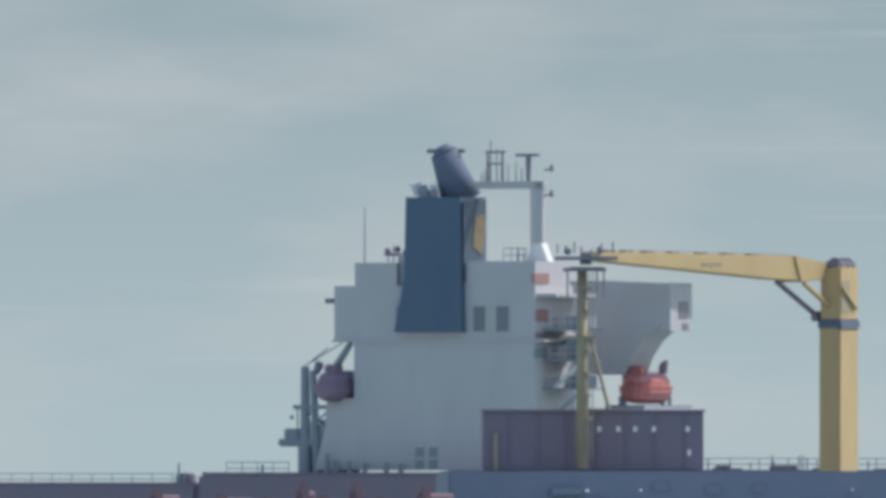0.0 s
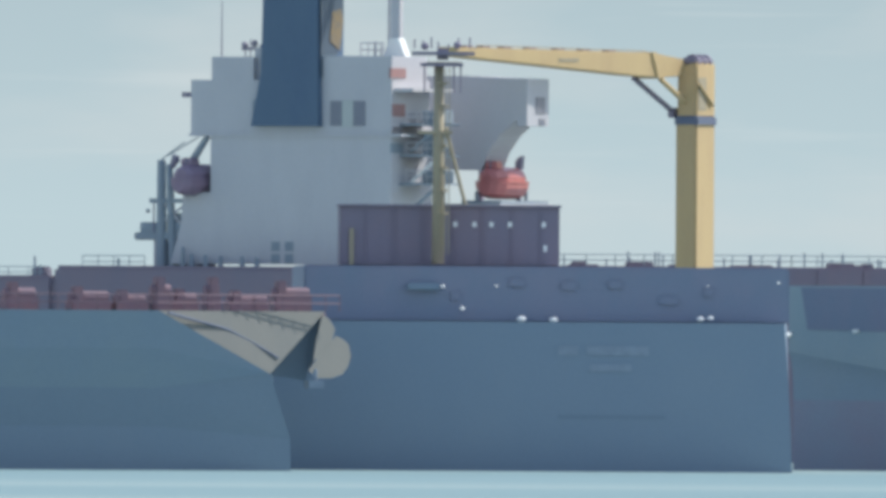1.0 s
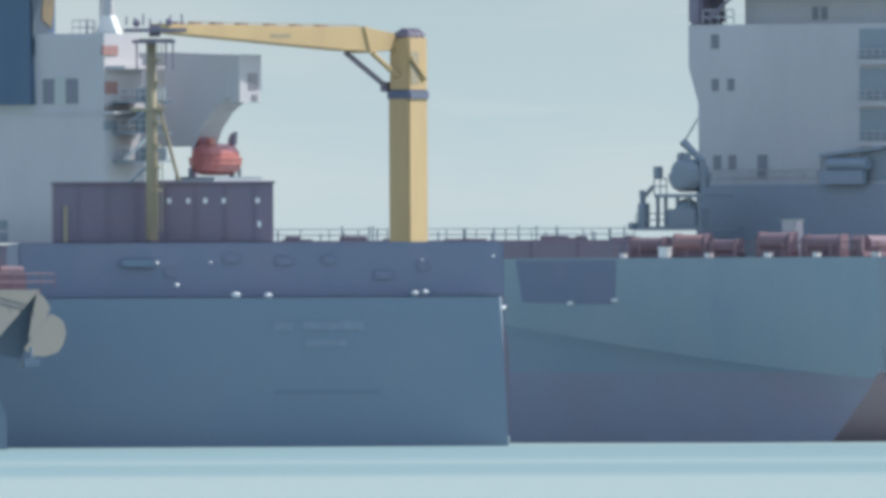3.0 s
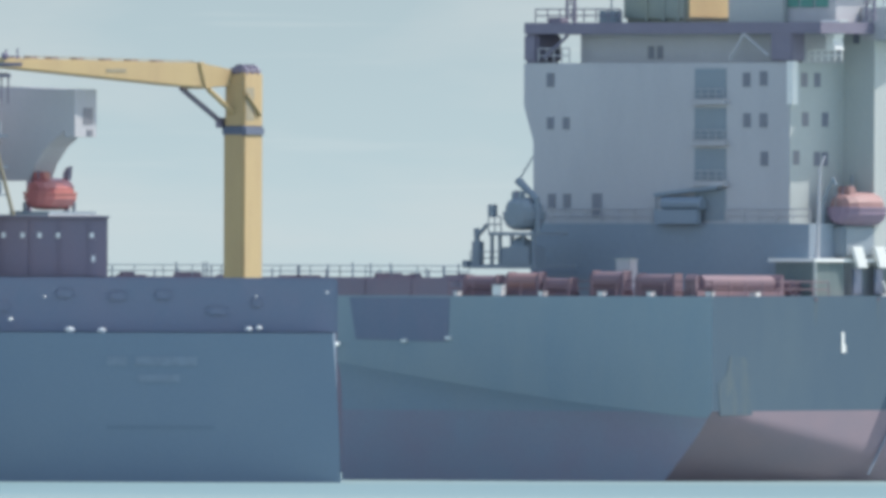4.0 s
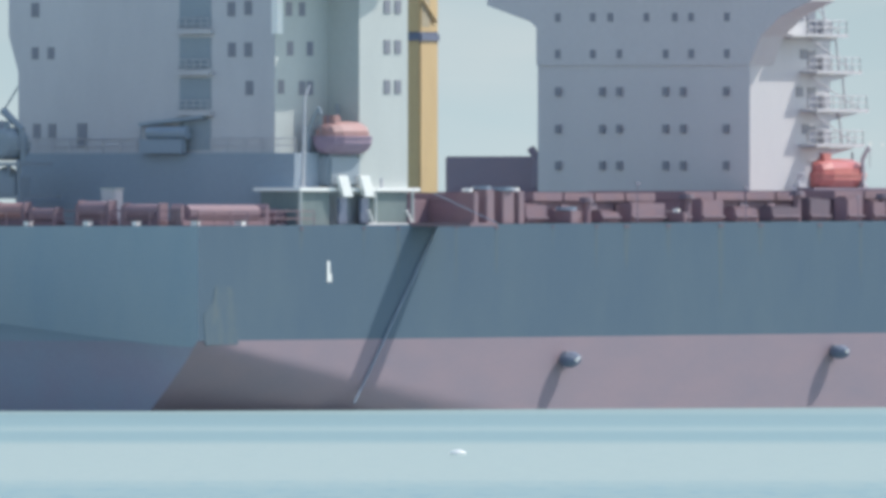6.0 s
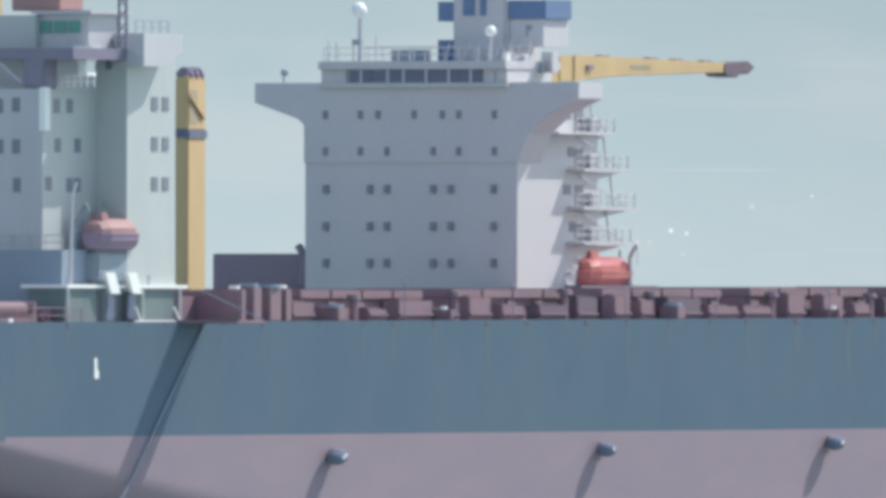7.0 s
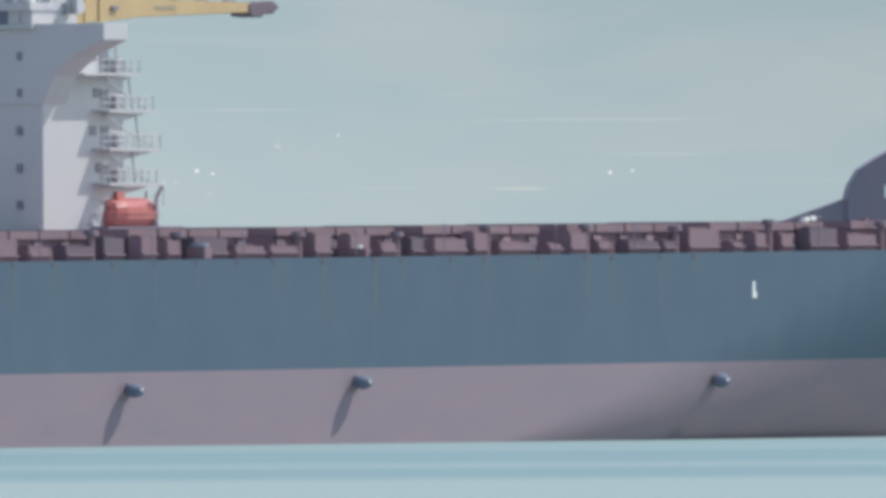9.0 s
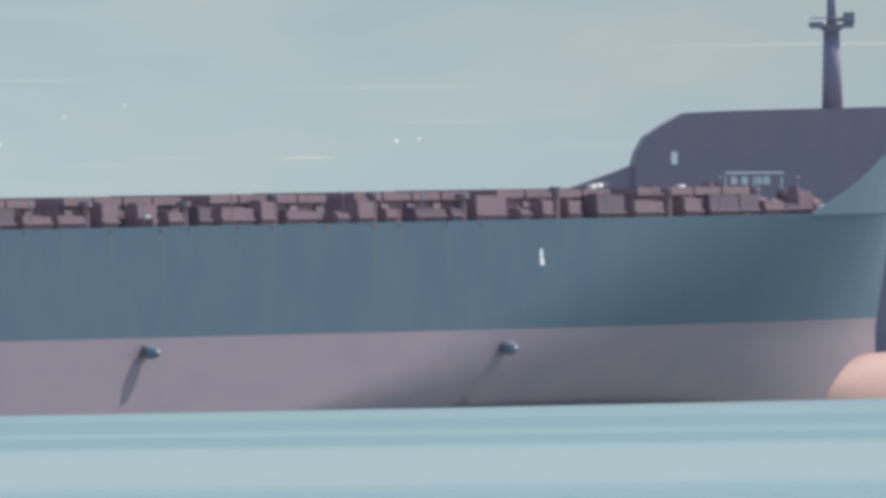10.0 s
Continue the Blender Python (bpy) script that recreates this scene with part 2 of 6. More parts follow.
# ---- building helpers ----
class Solid:
    """Collects boxes, prisms, tubes and lofts into one mesh."""

    def __init__(s):
        s.v, s.f = [], []

    def add(s, verts, faces):
        k = len(s.v)
        s.v += [tuple(p) for p in verts]
        s.f += [[k + i for i in q] for q in faces]
        return s

    def box(s, x0, x1, y0, y1, z0, z1):
        x0, x1 = min(x0, x1), max(x0, x1)
        y0, y1 = min(y0, y1), max(y0, y1)
        z0, z1 = min(z0, z1), max(z0, z1)
        p = [(x, y, z) for z in (z0, z1) for y in (y0, y1) for x in (x0, x1)]
        return s.add(p, [(0, 2, 3, 1), (4, 5, 7, 6), (0, 1, 5, 4), (1, 3, 7, 5), (3, 2, 6, 7), (2, 0, 4, 6)])

    def prism(s, outline, y0, y1):
        """An outline in x and z, drawn through from y0 to y1."""
        n = len(outline)
        area = sum(outline[i - 1][0] * outline[i][1] - outline[i][0] * outline[i - 1][1] for i in range(n))
        o = list(outline) if area > 0 else list(outline)[::-1]
        p = [(x, y0, z) for x, z in o] + [(x, y1, z) for x, z in o]
        return s.add(p, [list(range(n)), list(range(2 * n - 1, n - 1, -1))]
                     + [(i, i + n, (i + 1) % n + n, (i + 1) % n) for i in range(n)])

    def side_prism(s, outline, x0, x1):
        """An outline in y and z, drawn through from x0 to x1."""
        t = Solid().prism(outline, x0, x1)
        return s.add([(y, x, z) for x, y, z in t.v], [q[::-1] for q in t.f])

    def tube(s, p, q, r, r2=None, n=10):
        p, q = Vector(p), Vector(q)
        r2 = r if r2 is None else r2
        d = (q - p).normalized()
        u = d.orthogonal().normalized()
        w = d.cross(u)
        ring = [(math.cos(2 * math.pi * i / n), math.sin(2 * math.pi * i / n)) for i in range(n)]
        vs = [p + r * (c * u + e * w) for c, e in ring] + [q + r2 * (c * u + e * w) for c, e in ring]
        return s.add(vs, [list(range(n - 1, -1, -1)), list(range(n, 2 * n))]
                     + [(i, (i + 1) % n, (i + 1) % n + n, i + n) for i in range(n)])

    def ball(s, c, rx, ry=None, rz=None, n=16, m=10):
        ry, rz = ry or rx, rz or rx
        vs = [(c[0], c[1], c[2] - rz)]
        for j in range(1, m):
            a = math.pi * j / m
            for i in range(n):
                b = 2 * math.pi * i / n
                vs.append((c[0] + rx * math.sin(a) * math.cos(b), c[1] + ry * math.sin(a) * math.sin(b), c[2] - rz * math.cos(a)))
        vs.append((c[0], c[1], c[2] + rz))
        fs = [(0, 1 + (i + 1) % n, 1 + i) for i in range(n)]
        for j in range(m - 2):
            k = 1 + j * n
            fs += [(k + i, k + (i + 1) % n, k + n + (i + 1) % n, k + n + i) for i in range(n)]
        k = 1 + (m - 2) * n
        fs += [(k + i, k + (i + 1) % n, len(vs) - 1) for i in range(n)]
        return s.add(vs, fs)

    def loft(s, rings, closed=False, caps=False):
        n = len(rings[0])
        vs = [p for r in rings for p in r]
        fs = []
        for j in range(len(rings) - 1):
            for i in range(n if closed else n - 1):
                k = (i + 1) % n
                fs.append((j * n + i, j * n + k, (j + 1) * n + k, (j + 1) * n + i))
        if caps:
            fs += [list(range(n - 1, -1, -1)), list(range((len(rings) - 1) * n, len(rings) * n))]
        return s.add(vs, fs)

    def mesh(s, name, mat, bevel=0.0, smooth=False):
        me = bpy.data.meshes.new(name)
        me.from_pydata(s.v, [], s.f)
        bm = bmesh.new()
        bm.from_mesh(me)
        bmesh.ops.recalc_face_normals(bm, faces=bm.faces)
        if bevel:
            edges = [e for e in bm.edges if len(e.link_faces) == 2 and e.calc_face_angle(0) > 0.5]
            bmesh.ops.bevel(bm, geom=edges, offset=bevel, segments=2, affect="EDGES", clamp_overlap=True)
        bm.to_mesh(me)
        bm.free()
        if smooth:
            for p in me.polygons:
                p.use_smooth = True
        me.materials.append(mat)
        return me


def part(name, solid, mat, parent, label="", bevel=0.0, smooth=False):
    ob = new(name, solid.mesh(name, mat, bevel, smooth))
    ob.parent = parent
    if label:
        tagged(ob, label)
    return ob


def thing(name, parent_pose, label, category, group=""):
    ob = new(name)
    ob.matrix_world = parent_pose
    return tagged(ob, label, category, group)


EYE = 10.0
REACH = 2500.0


class Berth:
    """A ship's own axes: x across it, y along it away from the shore, z up, turned by the heading in degrees from east.
    Chart coordinates are metres east and up on a sheet 2500 m from the camera; a, f and z turn them into the ship's metres."""

    def __init__(s, east, away, heading):
        h = radians(heading)
        s.u, s.w = Vector((math.sin(h), -math.cos(h))), Vector((math.cos(h), math.sin(h)))
        s.o = Vector((east * away / REACH, away))
        s.pose = pose(s.o.x, s.o.y, 0, 0, 0, heading - 90)

    def a(s, east, f=0.0):
        k = east / REACH
        p = s.o + f * s.w
        return (k * p.y - p.x) / (s.u.x - k * s.u.y)

    def f(s, east, a=0.0):
        k = east / REACH
        p = s.o + a * s.u
        return (k * p.y - p.x) / (s.w.x - k * s.w.y)

    def z(s, up, a=0.0, f=0.0):
        p = s.o + a * s.u + f * s.w
        return EYE + (up - EYE) * p.y / REACH


# ---- sea and sky ----
sea = Solid().add([(-2400, -300, 0), (2400, -300, 0), (2400, 4990, 0), (-2400, 4990, 0)], [(0, 1, 2, 3)])
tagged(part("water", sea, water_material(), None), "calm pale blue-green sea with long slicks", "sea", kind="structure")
back = Solid().add([(-700, 4700, -10), (700, 4700, -10), (700, 4700, 330), (-700, 4700, 330)], [(0, 1, 2, 3)])
tagged(part("backdrop", back, sky_backdrop_material(), None), "pale hazy sky with thin cloud bands", "sky", kind="structure")
shore = Solid().box(-900, 900, -60, 4, -2, 8)
tagged(part("ground", shore, material("shore_concrete", (0.35, 0.34, 0.32)), None), "concrete quay under the camera", "quay", kind="structure")


# ---- parts that several ships share ----
def windows_on_aft(block, spots, y, w=0.45, h=0.75, mat=None, name="window"):
    """Windows on a face that looks along -y: centre x, z."""
    for x, z in spots:
        ob = part(name, Solid().box(x - w / 2, x + w / 2, y - 0.06, y + 0.1, z - h / 2, z + h / 2), mat or PANE, block)


def windows_on_side(block, spots, x, w=0.9, h=0.75):
    """Windows on a face that looks along +x: centre y, z."""
    for y, z in spots:
        part("window", Solid().box(x - 0.1, x + 0.06, y - w / 2, y + w / 2, z - h / 2, z + h / 2), PANE, block)


def railing(name, parent, pts, mat, height=1.05, step=1.5, r=0.035):
    """Posts and two rails along a line of points."""
    s = Solid()
    for p, q in zip(pts, pts[1:]):
        p, q = Vector(p), Vector(q)
        n = max(1, round((q - p).length / step))
        for i in range(n + 1):
            b = p.lerp(q, i / n)
            s.tube(b, b + Vector((0, 0, height)), r, n=5)
        for k in (0.5, 1.0):
            s.tube(p + Vector((0, 0, height * k)), q + Vector((0, 0, height * k)), r, n=5)
    return part(name, s, mat, parent)


# ---- the long bulk carrier with grey-blue sides and faded red boot-topping ----
G = Berth(-14.97, 2470, 55)
G_LONG, G_BEAM = G.f(98.06, -16.2), 32.4


def g_trim(y):
    return 1.2 * y / G_LONG


def g_half(s, z, side=1):
    """Half-breadth at the share s of the length and height z: full amidships, closing at the stem, with a wide flare under the deck."""
    k = min(1, max(0, (z + 3) / 16))
    full = 0.46 + 0.294 * k ** 0.602
    t = max(0, (s - full) / (1 - full))
    run = max(0.02, 0.16 * (1 - z / 4.9))
    aft = 1.0 if side < 0 else 1.0 - 0.28 * max(0, 1 - s / run) ** 2 * max(0, 1 - z / 4.9)
    return 0.5 * G_BEAM * aft * max(0, 1 - t ** (1.1 + 1.223 * k ** 0.646))


def g_knuckle(x):
    """Height of the transom's lower edge, rising towards the far quarter."""
    return 4.5 + 3.8 * min(1, max(0, -x / G_BEAM)) ** 1.3


def g_start(z, x=0.0):
    """How far the counter is cut away under the transom."""
    return 0.6 * (1 - math.exp(-max(0, g_knuckle(x) - z)))


def g_point(s, z, side):
    y = g_start(z, 0 if side > 0 else -G_BEAM) * (1 - s) ** 6 + s * (G_LONG - 0.5 + 0.3 * max(0, z - 4))
    return (-0.5 * G_BEAM + side * max(0.12, g_half(s, z, side)), y, z + g_trim(y))


def g_hull(low, high, name, mat, label):
    """Both sides of the hull between two heights, lofted along the ship."""
    share = [y / G_LONG for y in (0, 0.5, 1, 2, 3, 4)] + [0.02 + 0.18 * i / 36 for i in range(36)] + [0.2, 0.3, 0.4] + [0.42 + 0.58 * i / 110 for i in range(111)]
    n = max(4, round((high - low) / 0.35))
    levels = [low + (high - low) * i / n for i in range(n + 1)]
    shell = Solid()
    for side in (-1, 1):
        shell.loft([[g_point(s, z, side) for z in levels] for s in share])
    return part(name, shell, mat, carrier, label, smooth=True)


carrier = thing("bulk_carrier", G.pose, "long bulk carrier, grey-blue sides over faded red boot-topping", "ship", "moored ships")
g_hull(4.9, 12.95, "hull", STEEL_BLUE, "grey-blue weathered hull plating")
g_hull(-1.5, 4.9, "boot_topping", PINK, "faded red antifouling paint above the water")
outline = [g_point(s / 40, 12.94, 1) for s in range(41)] + [g_point(s / 40, 12.94, -1) for s in range(40, -1, -1)]
part("deck", Solid().add(outline, [list(range(82))]), RED_DECK, carrier)


def stern():
    """The broad transom, and under its knuckle the counter drawing in towards the water."""
    def row(z):
        span = 0.5 * G_BEAM + g_half(0, z)
        return [-G_BEAM + span * i / 40 for i in range(41)]

    def sheet(low, high, n):
        rings = []
        for j in range(n + 1):
            ring = []
            for i in range(41):
                x = row(6)[i]
                z = low(x) + (high(x) - low(x)) * j / n
                x = row(z)[i]
                ring.append((x, g_start(z, x), z))
            rings.append(ring)
        return Solid().loft(rings)

    boot = lambda x: min(4.9, g_knuckle(x) - 0.05)
    part("transom_plate", sheet(g_knuckle, lambda x: 12.95, 40), TRANSOM, carrier, "pale grey-blue transom plating", smooth=True)
    part("counter", sheet(boot, g_knuckle, 8), COUNTER, carrier, "dark blue counter in shade", smooth=True)
    part("counter_foot", sheet(lambda x: -1.5, boot, 12), FOOT, carrier, "dull red plating under the counter, toned for shade", smooth=True)


stern()
part("bulbous_bow", Solid().ball((-15.0, G_LONG - 0.5, -0.4), 2.9, 11.0, 3.9, 28, 18), BULB, carrier, "rounded bulb at the foot of the stem", smooth=True)


def bow_bulwark():
    """Plating that rises above the deck edge towards the stem."""
    rings = []
    for i in range(16):
        s = 0.862 + 0.136 * i / 15
        y = s * (G_LONG - 0.5 + 0.3 * 8.95)
        x, z = -0.5 * G_BEAM + max(0.12, g_half(s, 12.95)), 12.95 + g_trim(y)
        up = min(4.2, 50 * (s - 0.862) + 0.05)
        rings.append([(x, y, z - 0.1), (x + 0.15 * up, y, z + up), (x + 0.15 * up - 0.2, y, z + up), (x - 0.2, y, z - 0.1)])
    part("bow_bulwark", Solid().loft(rings, closed=True, caps=True), STEEL_BLUE, carrier)


bow_bulwark()


def hatch(y0, y1, z):
    """A hatch: coaming with stays, covers in four panels."""
    h = thing("cargo_hatch", G.pose @ pose(-16, (y0 + y1) / 2, z), "red oxide steel cargo hatch with ribbed coaming", "hatch", "cargo hatches")
    n = (y1 - y0) / 2
    part("coaming", Solid().box(-9, 12.2, -n, n, 0, 1.5), RED_DECK, h)
    for i in range(4):
        k = -n + i * n / 2
        part("cover_panel", Solid().box(-9.2, 12.5, k + 0.08, k + n / 2 - 0.08, 1.51, 2.15), RED_DECK, h, bevel=0.06)
    for i in range(5):
        k = -n + 0.8 + i * (2 * n - 1.6) / 4
        part("coaming_stay", Solid().prism([(12.2, 0), (12.75, 0), (12.3, 1.45), (12.2, 1.45)], k - 0.5, k + 0.5), RED_DECK if i % 2 else RUST, h)
    return h


part("centre_coaming", Solid().box(-24, -12.5, 44, 200, 12.9, 14.9), RED_DECK, carrier, bevel=0.05)
for i in range(8):
    y = 46 + i * 19.0
    hatch(y, y + 15.5, 12.9 + g_trim(y + 7) + 0.05)


def transom():
    """The maroon mooring recess in the transom and its fairleads."""
    P = lambda x, y: (G.a(-55.57 + x / 25, -0.06), G.z(35.96 - y / 25, -16, 0))
    part("mooring_recess", Solid().prism([P(372, 578), P(549, 578), P(546, 656), P(384, 652)], -0.05, 0.0), POOP, carrier, "dark maroon mooring recess")
    for x, y in ((352, 660), (548, 650), (470, 655), (345, 662)):
        part("fairlead", Solid().box(P(x, y)[0] - 0.25, P(x, y)[0] + 0.25, -0.2, 0.1, P(x, y)[1] - 0.1, P(x, y)[1] + 0.15), BRIGHT, carrier, bevel=0.03)


transom()
B_AFT = 14.2


def superstructure_b():
    f0 = B_AFT
    zz = lambda v: G.z(v, 0, f0)
    A = lambda e: G.a(e, f0)
    a0, a1 = A(-27.69), A(-9.57)
    depth = G.f(-5.77, a1) - f0
    top, base, deck = zz(29.56), zz(18.16), zz(12.88)
    block = part("accommodation_block", Solid().prism([(a0, base), (a1, base), (a1, top), (A(-28.37), top), (A(-28.37), zz(26.56)), (a0, zz(23.96))], f0, f0 + depth + 4), WHITE, carrier, "white painted accommodation block")
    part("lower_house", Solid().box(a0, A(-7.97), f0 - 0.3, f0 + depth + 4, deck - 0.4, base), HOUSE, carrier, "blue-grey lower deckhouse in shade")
    # upper deckhouse set back under the bridge deck
    part("upper_house", Solid().box(A(-25.29), a1, f0 + 1.6, f0 + depth + 3, top, zz(31.64)), WHITE, carrier)
    part("bridge_deck", Solid().box(A(-28.25), A(-7.25), f0 - 0.2, f0 + depth + 3, zz(31.64), zz(32.44)), BROWN, carrier, "dark brown deck edge")
    part("wing_screen", Solid().box(A(-28.41), A(-27.41), f0 - 0.1, f0 + 3, top, zz(31.72)), BROWN, carrier, bevel=0.2)
    for x in (727, 755):
        windows_on_aft(block, [(A(-55.53 + (x - 1) / 25), zz(25.28))], f0, 0.55, 0.85)
    spots = [(727, 190), (730, 405), (757, 405), (1074, 190), (1104, 188), (1075, 262), (1104, 262), (1106, 330)]
    windows_on_aft(block, [(A(-55.57 + x / 25), zz(35.96 - y / 25)) for x, y in spots], f0, 0.62, 1.0)
    windows_on_aft(block, [(A(-23.17), zz(19.44))], f0, 0.8, 1.7, name="door")
    # flat slate plates carry the shade of the open stair landings
    for y0, y1 in ((170, 222), (240, 295), (312, 367), (383, 440)):
        part("stair_shade_plate", Solid().box(A(-16.25), A(-14.05), f0 - 0.05, f0 + 0.12, zz(35.96 - y1 / 25), zz(35.96 - y0 / 25)), SLATE, block, "slate plate in place of a shaded stair opening")
    # wider forward block, its side in the sun
    f1 = f0 + depth
    a2 = G.a(-3.57, f1)
    f2 = G.f(-0.13, a2)
    z2 = lambda v: G.z(v, a2, f1)
    wing = part("bridge_block", Solid().box(a1 - 2, a2, f1, f2, z2(15.16), z2(33.48)), MINT, carrier, "pale green-white bridge block, one side sunlit")
    part("bridge_wing", Solid().side_prism([(f1 - 0.2, z2(33.48)), (f2 - 1.4, z2(33.48)), (f2 - 1.4, z2(32.16)), (f1 + 2, z2(31.16)), (f1 - 0.2, z2(31.16))], a2 - 1, a2 + 1.6), WHITE, carrier)
    windows_on_side(wing, [(G.f(-55.57 + x / 25, a2), z2(35.96 - y / 25)) for y in (186, 257, 328) for x in (1349, 1368)], a2, 0.75, 0.95)
    part("side_cladding", Solid().box(a1, a1 + 0.03, f0 + 0.02, f1, base, top), MINT, carrier, "pale green-white side cladding")
    windows_on_side(block, [(G.f(-55.57 + x / 25, a1), zz(35.96 - y / 25)) for x, y in ((1175, 190), (1198, 190), (1177, 260), (1212, 260), (1161, 328), (1198, 330), (1212, 330))], a1, 0.75, 1.0)
    windows_on_aft(wing, [(G.a(-4.85, f1), z2(31.32))], f1, 0.5, 0.8)
    # funnel, dull blue-green with a yellow side
    fa, fb = G.a(-21.49, f0 + 2), G.a(-16.85, f0 + 2)
    fun = part("funnel", Solid().box(fa, fb, f0 + 2, f0 + 8, zz(32.44), zz(39.56)), OLIVE, carrier, "weathered olive-grey funnel", bevel=0.3)
    part("funnel_band", Solid().box(fb + 0.002, fb + 0.1, f0 + 2.2, f0 + 9.5, zz(32.84), zz(38.36)), YELLOW, carrier, "yellow panel with dark ring emblem")
    for x in (762, 1292):
        mast = Solid()
        c = G.a(-55.57 + x / 25, f0 + 2)
        for dx, dy in ((-0.35, 0), (0.35, 0), (0, 0.6)):
            mast.tube((c + dx, f0 + 2 + dy, zz(32.44)), (c + dx * 0.6, f0 + 2 + dy * 0.6, zz(40.76)), 0.09, n=6)
        for i in range(9):
            z0 = zz(32.56) + i * 0.9
            mast.tube((c - 0.35, f0 + 2, z0), (c + 0.35, f0 + 2, z0 + 0.9), 0.05, n=5).tube((c + 0.35, f0 + 2, z0), (c - 0.35, f0 + 2, z0 + 0.9), 0.05, n=5)
        part("lattice_mast", mast, BROWN, carrier, "brown lattice mast")


superstructure_b()

# ---- the ship with the maroon hull and blue funnel, moored beyond ----
A_SHIP = Berth(-69.76, 2570, 62)
freighter = thing("cargo_ship", A_SHIP.pose, "cargo ship with maroon hull, white accommodation and blue funnel", "ship", "moored ships")


def ship_a():
    S = A_SHIP
    a_at = lambda x, f=0.0: S.a(-97.36 + x / 25, f)
    zt = lambda y: S.z(33.04 - y / 25)
    part("hull", Solid().box(a_at(140), a_at(720), -4, 12, -1, zt(474)).box(a_at(-400), a_at(140), -4, 10, -1, zt(492)), MAROON, freighter, "maroon hull side with a long straight deck edge", bevel=0.3)
    body = part("accommodation_block", Solid().prism([(a_at(300), zt(470)), (0, zt(470)), (0, zt(225)), (a_at(370), zt(225)), (a_at(370), zt(342)), (a_at(322), zt(345)), (a_at(318), zt(400))], 0, 6), WHITE, freighter, "white accommodation block in shade")
    part("upper_house", Solid().box(a_at(335), 0, 0.01, 5.6, zt(240), zt(143)), WHITE, freighter)
    part("top_house", Solid().box(a_at(371), a_at(445), 0.02, 4, zt(143), zt(102)), WHITE, freighter)
    part("top_house", Solid().box(a_at(560), 0, 0.02, 5.2, zt(143), zt(100)), WHITE, freighter)
    part("deck_edge", Solid().box(a_at(335) - 0.1, 0.9, -0.15, 5.8, zt(243), zt(238)).box(-0.2, 1.6, 0.3, 6.2, zt(163), zt(157)), WHITE, freighter)
    windows_on_aft(body, [(a_at(592), zt(202)), (a_at(633), zt(202))], 0, 0.95, 1.8)
    fun = part("funnel", Solid().loft([[(a_at(x0), y, z), (a_at(x1), y, z), (a_at(x1) + 0.2, y + 3.4, z), (a_at(x0) + 0.2, y + 3.4, z)] for x0, x1, y, z in ((448, 567, -0.6, zt(225)), (464, 565, -0.5, zt(130)), (466, 563, -0.4, zt(-14)))], closed=True, caps=True), BLUE, freighter, "tall dark blue funnel")
    # bridge wing reaching out to starboard
    f1 = 9.0
    wz = part("bridge_wing", Solid().prism([(a_at(740, f1), zt(300)), (a_at(850, f1), zt(300)), (a_at(862, f1), zt(268)), (a_at(880, f1), zt(240)), (a_at(912, f1), zt(210)), (a_at(912, f1), zt(222)), (a_at(930, f1), zt(222)), (a_at(930, f1), zt(138)), (a_at(820, f1), zt(133)), (a_at(740, f1), zt(133))], f1, S.f(-58.64, S.a(-60.16, f1))), WHITE, freighter, "white bridge wing on a curved bracket")
    ax = S.a(-60.16, f1)
    windows_on_side(wz, [(S.f(-59.24, ax), zt(185))], ax, 1.3, 1.2)
    windows_on_side(wz, [(S.f(-59.12, ax), zt(215))], ax, 0.8, 0.5)


ship_a()

# a long maroon hull lying in shade beyond the black ship
M = Berth(-71.76, 2605, 18)
maroon_ship = thing("cargo_ship", M.pose, "long low maroon hull with railed deck edge in shade", "ship", "moored ships")
m_top = M.z(14.28, 0, 20)
m_end = M.f(-27.97)
part("hull", Solid().box(-16, 0, 0, m_end, -1, m_top), MAROON, maroon_ship, "dark maroon hull side", bevel=0.15)
for k in range(12):
    y = m_end * (0.06 + 0.075 * k)
    part("hull_rib", Solid().box(0.0, 0.12, y, y + 0.3, 9, m_top - 0.2), MAROON, maroon_ship)


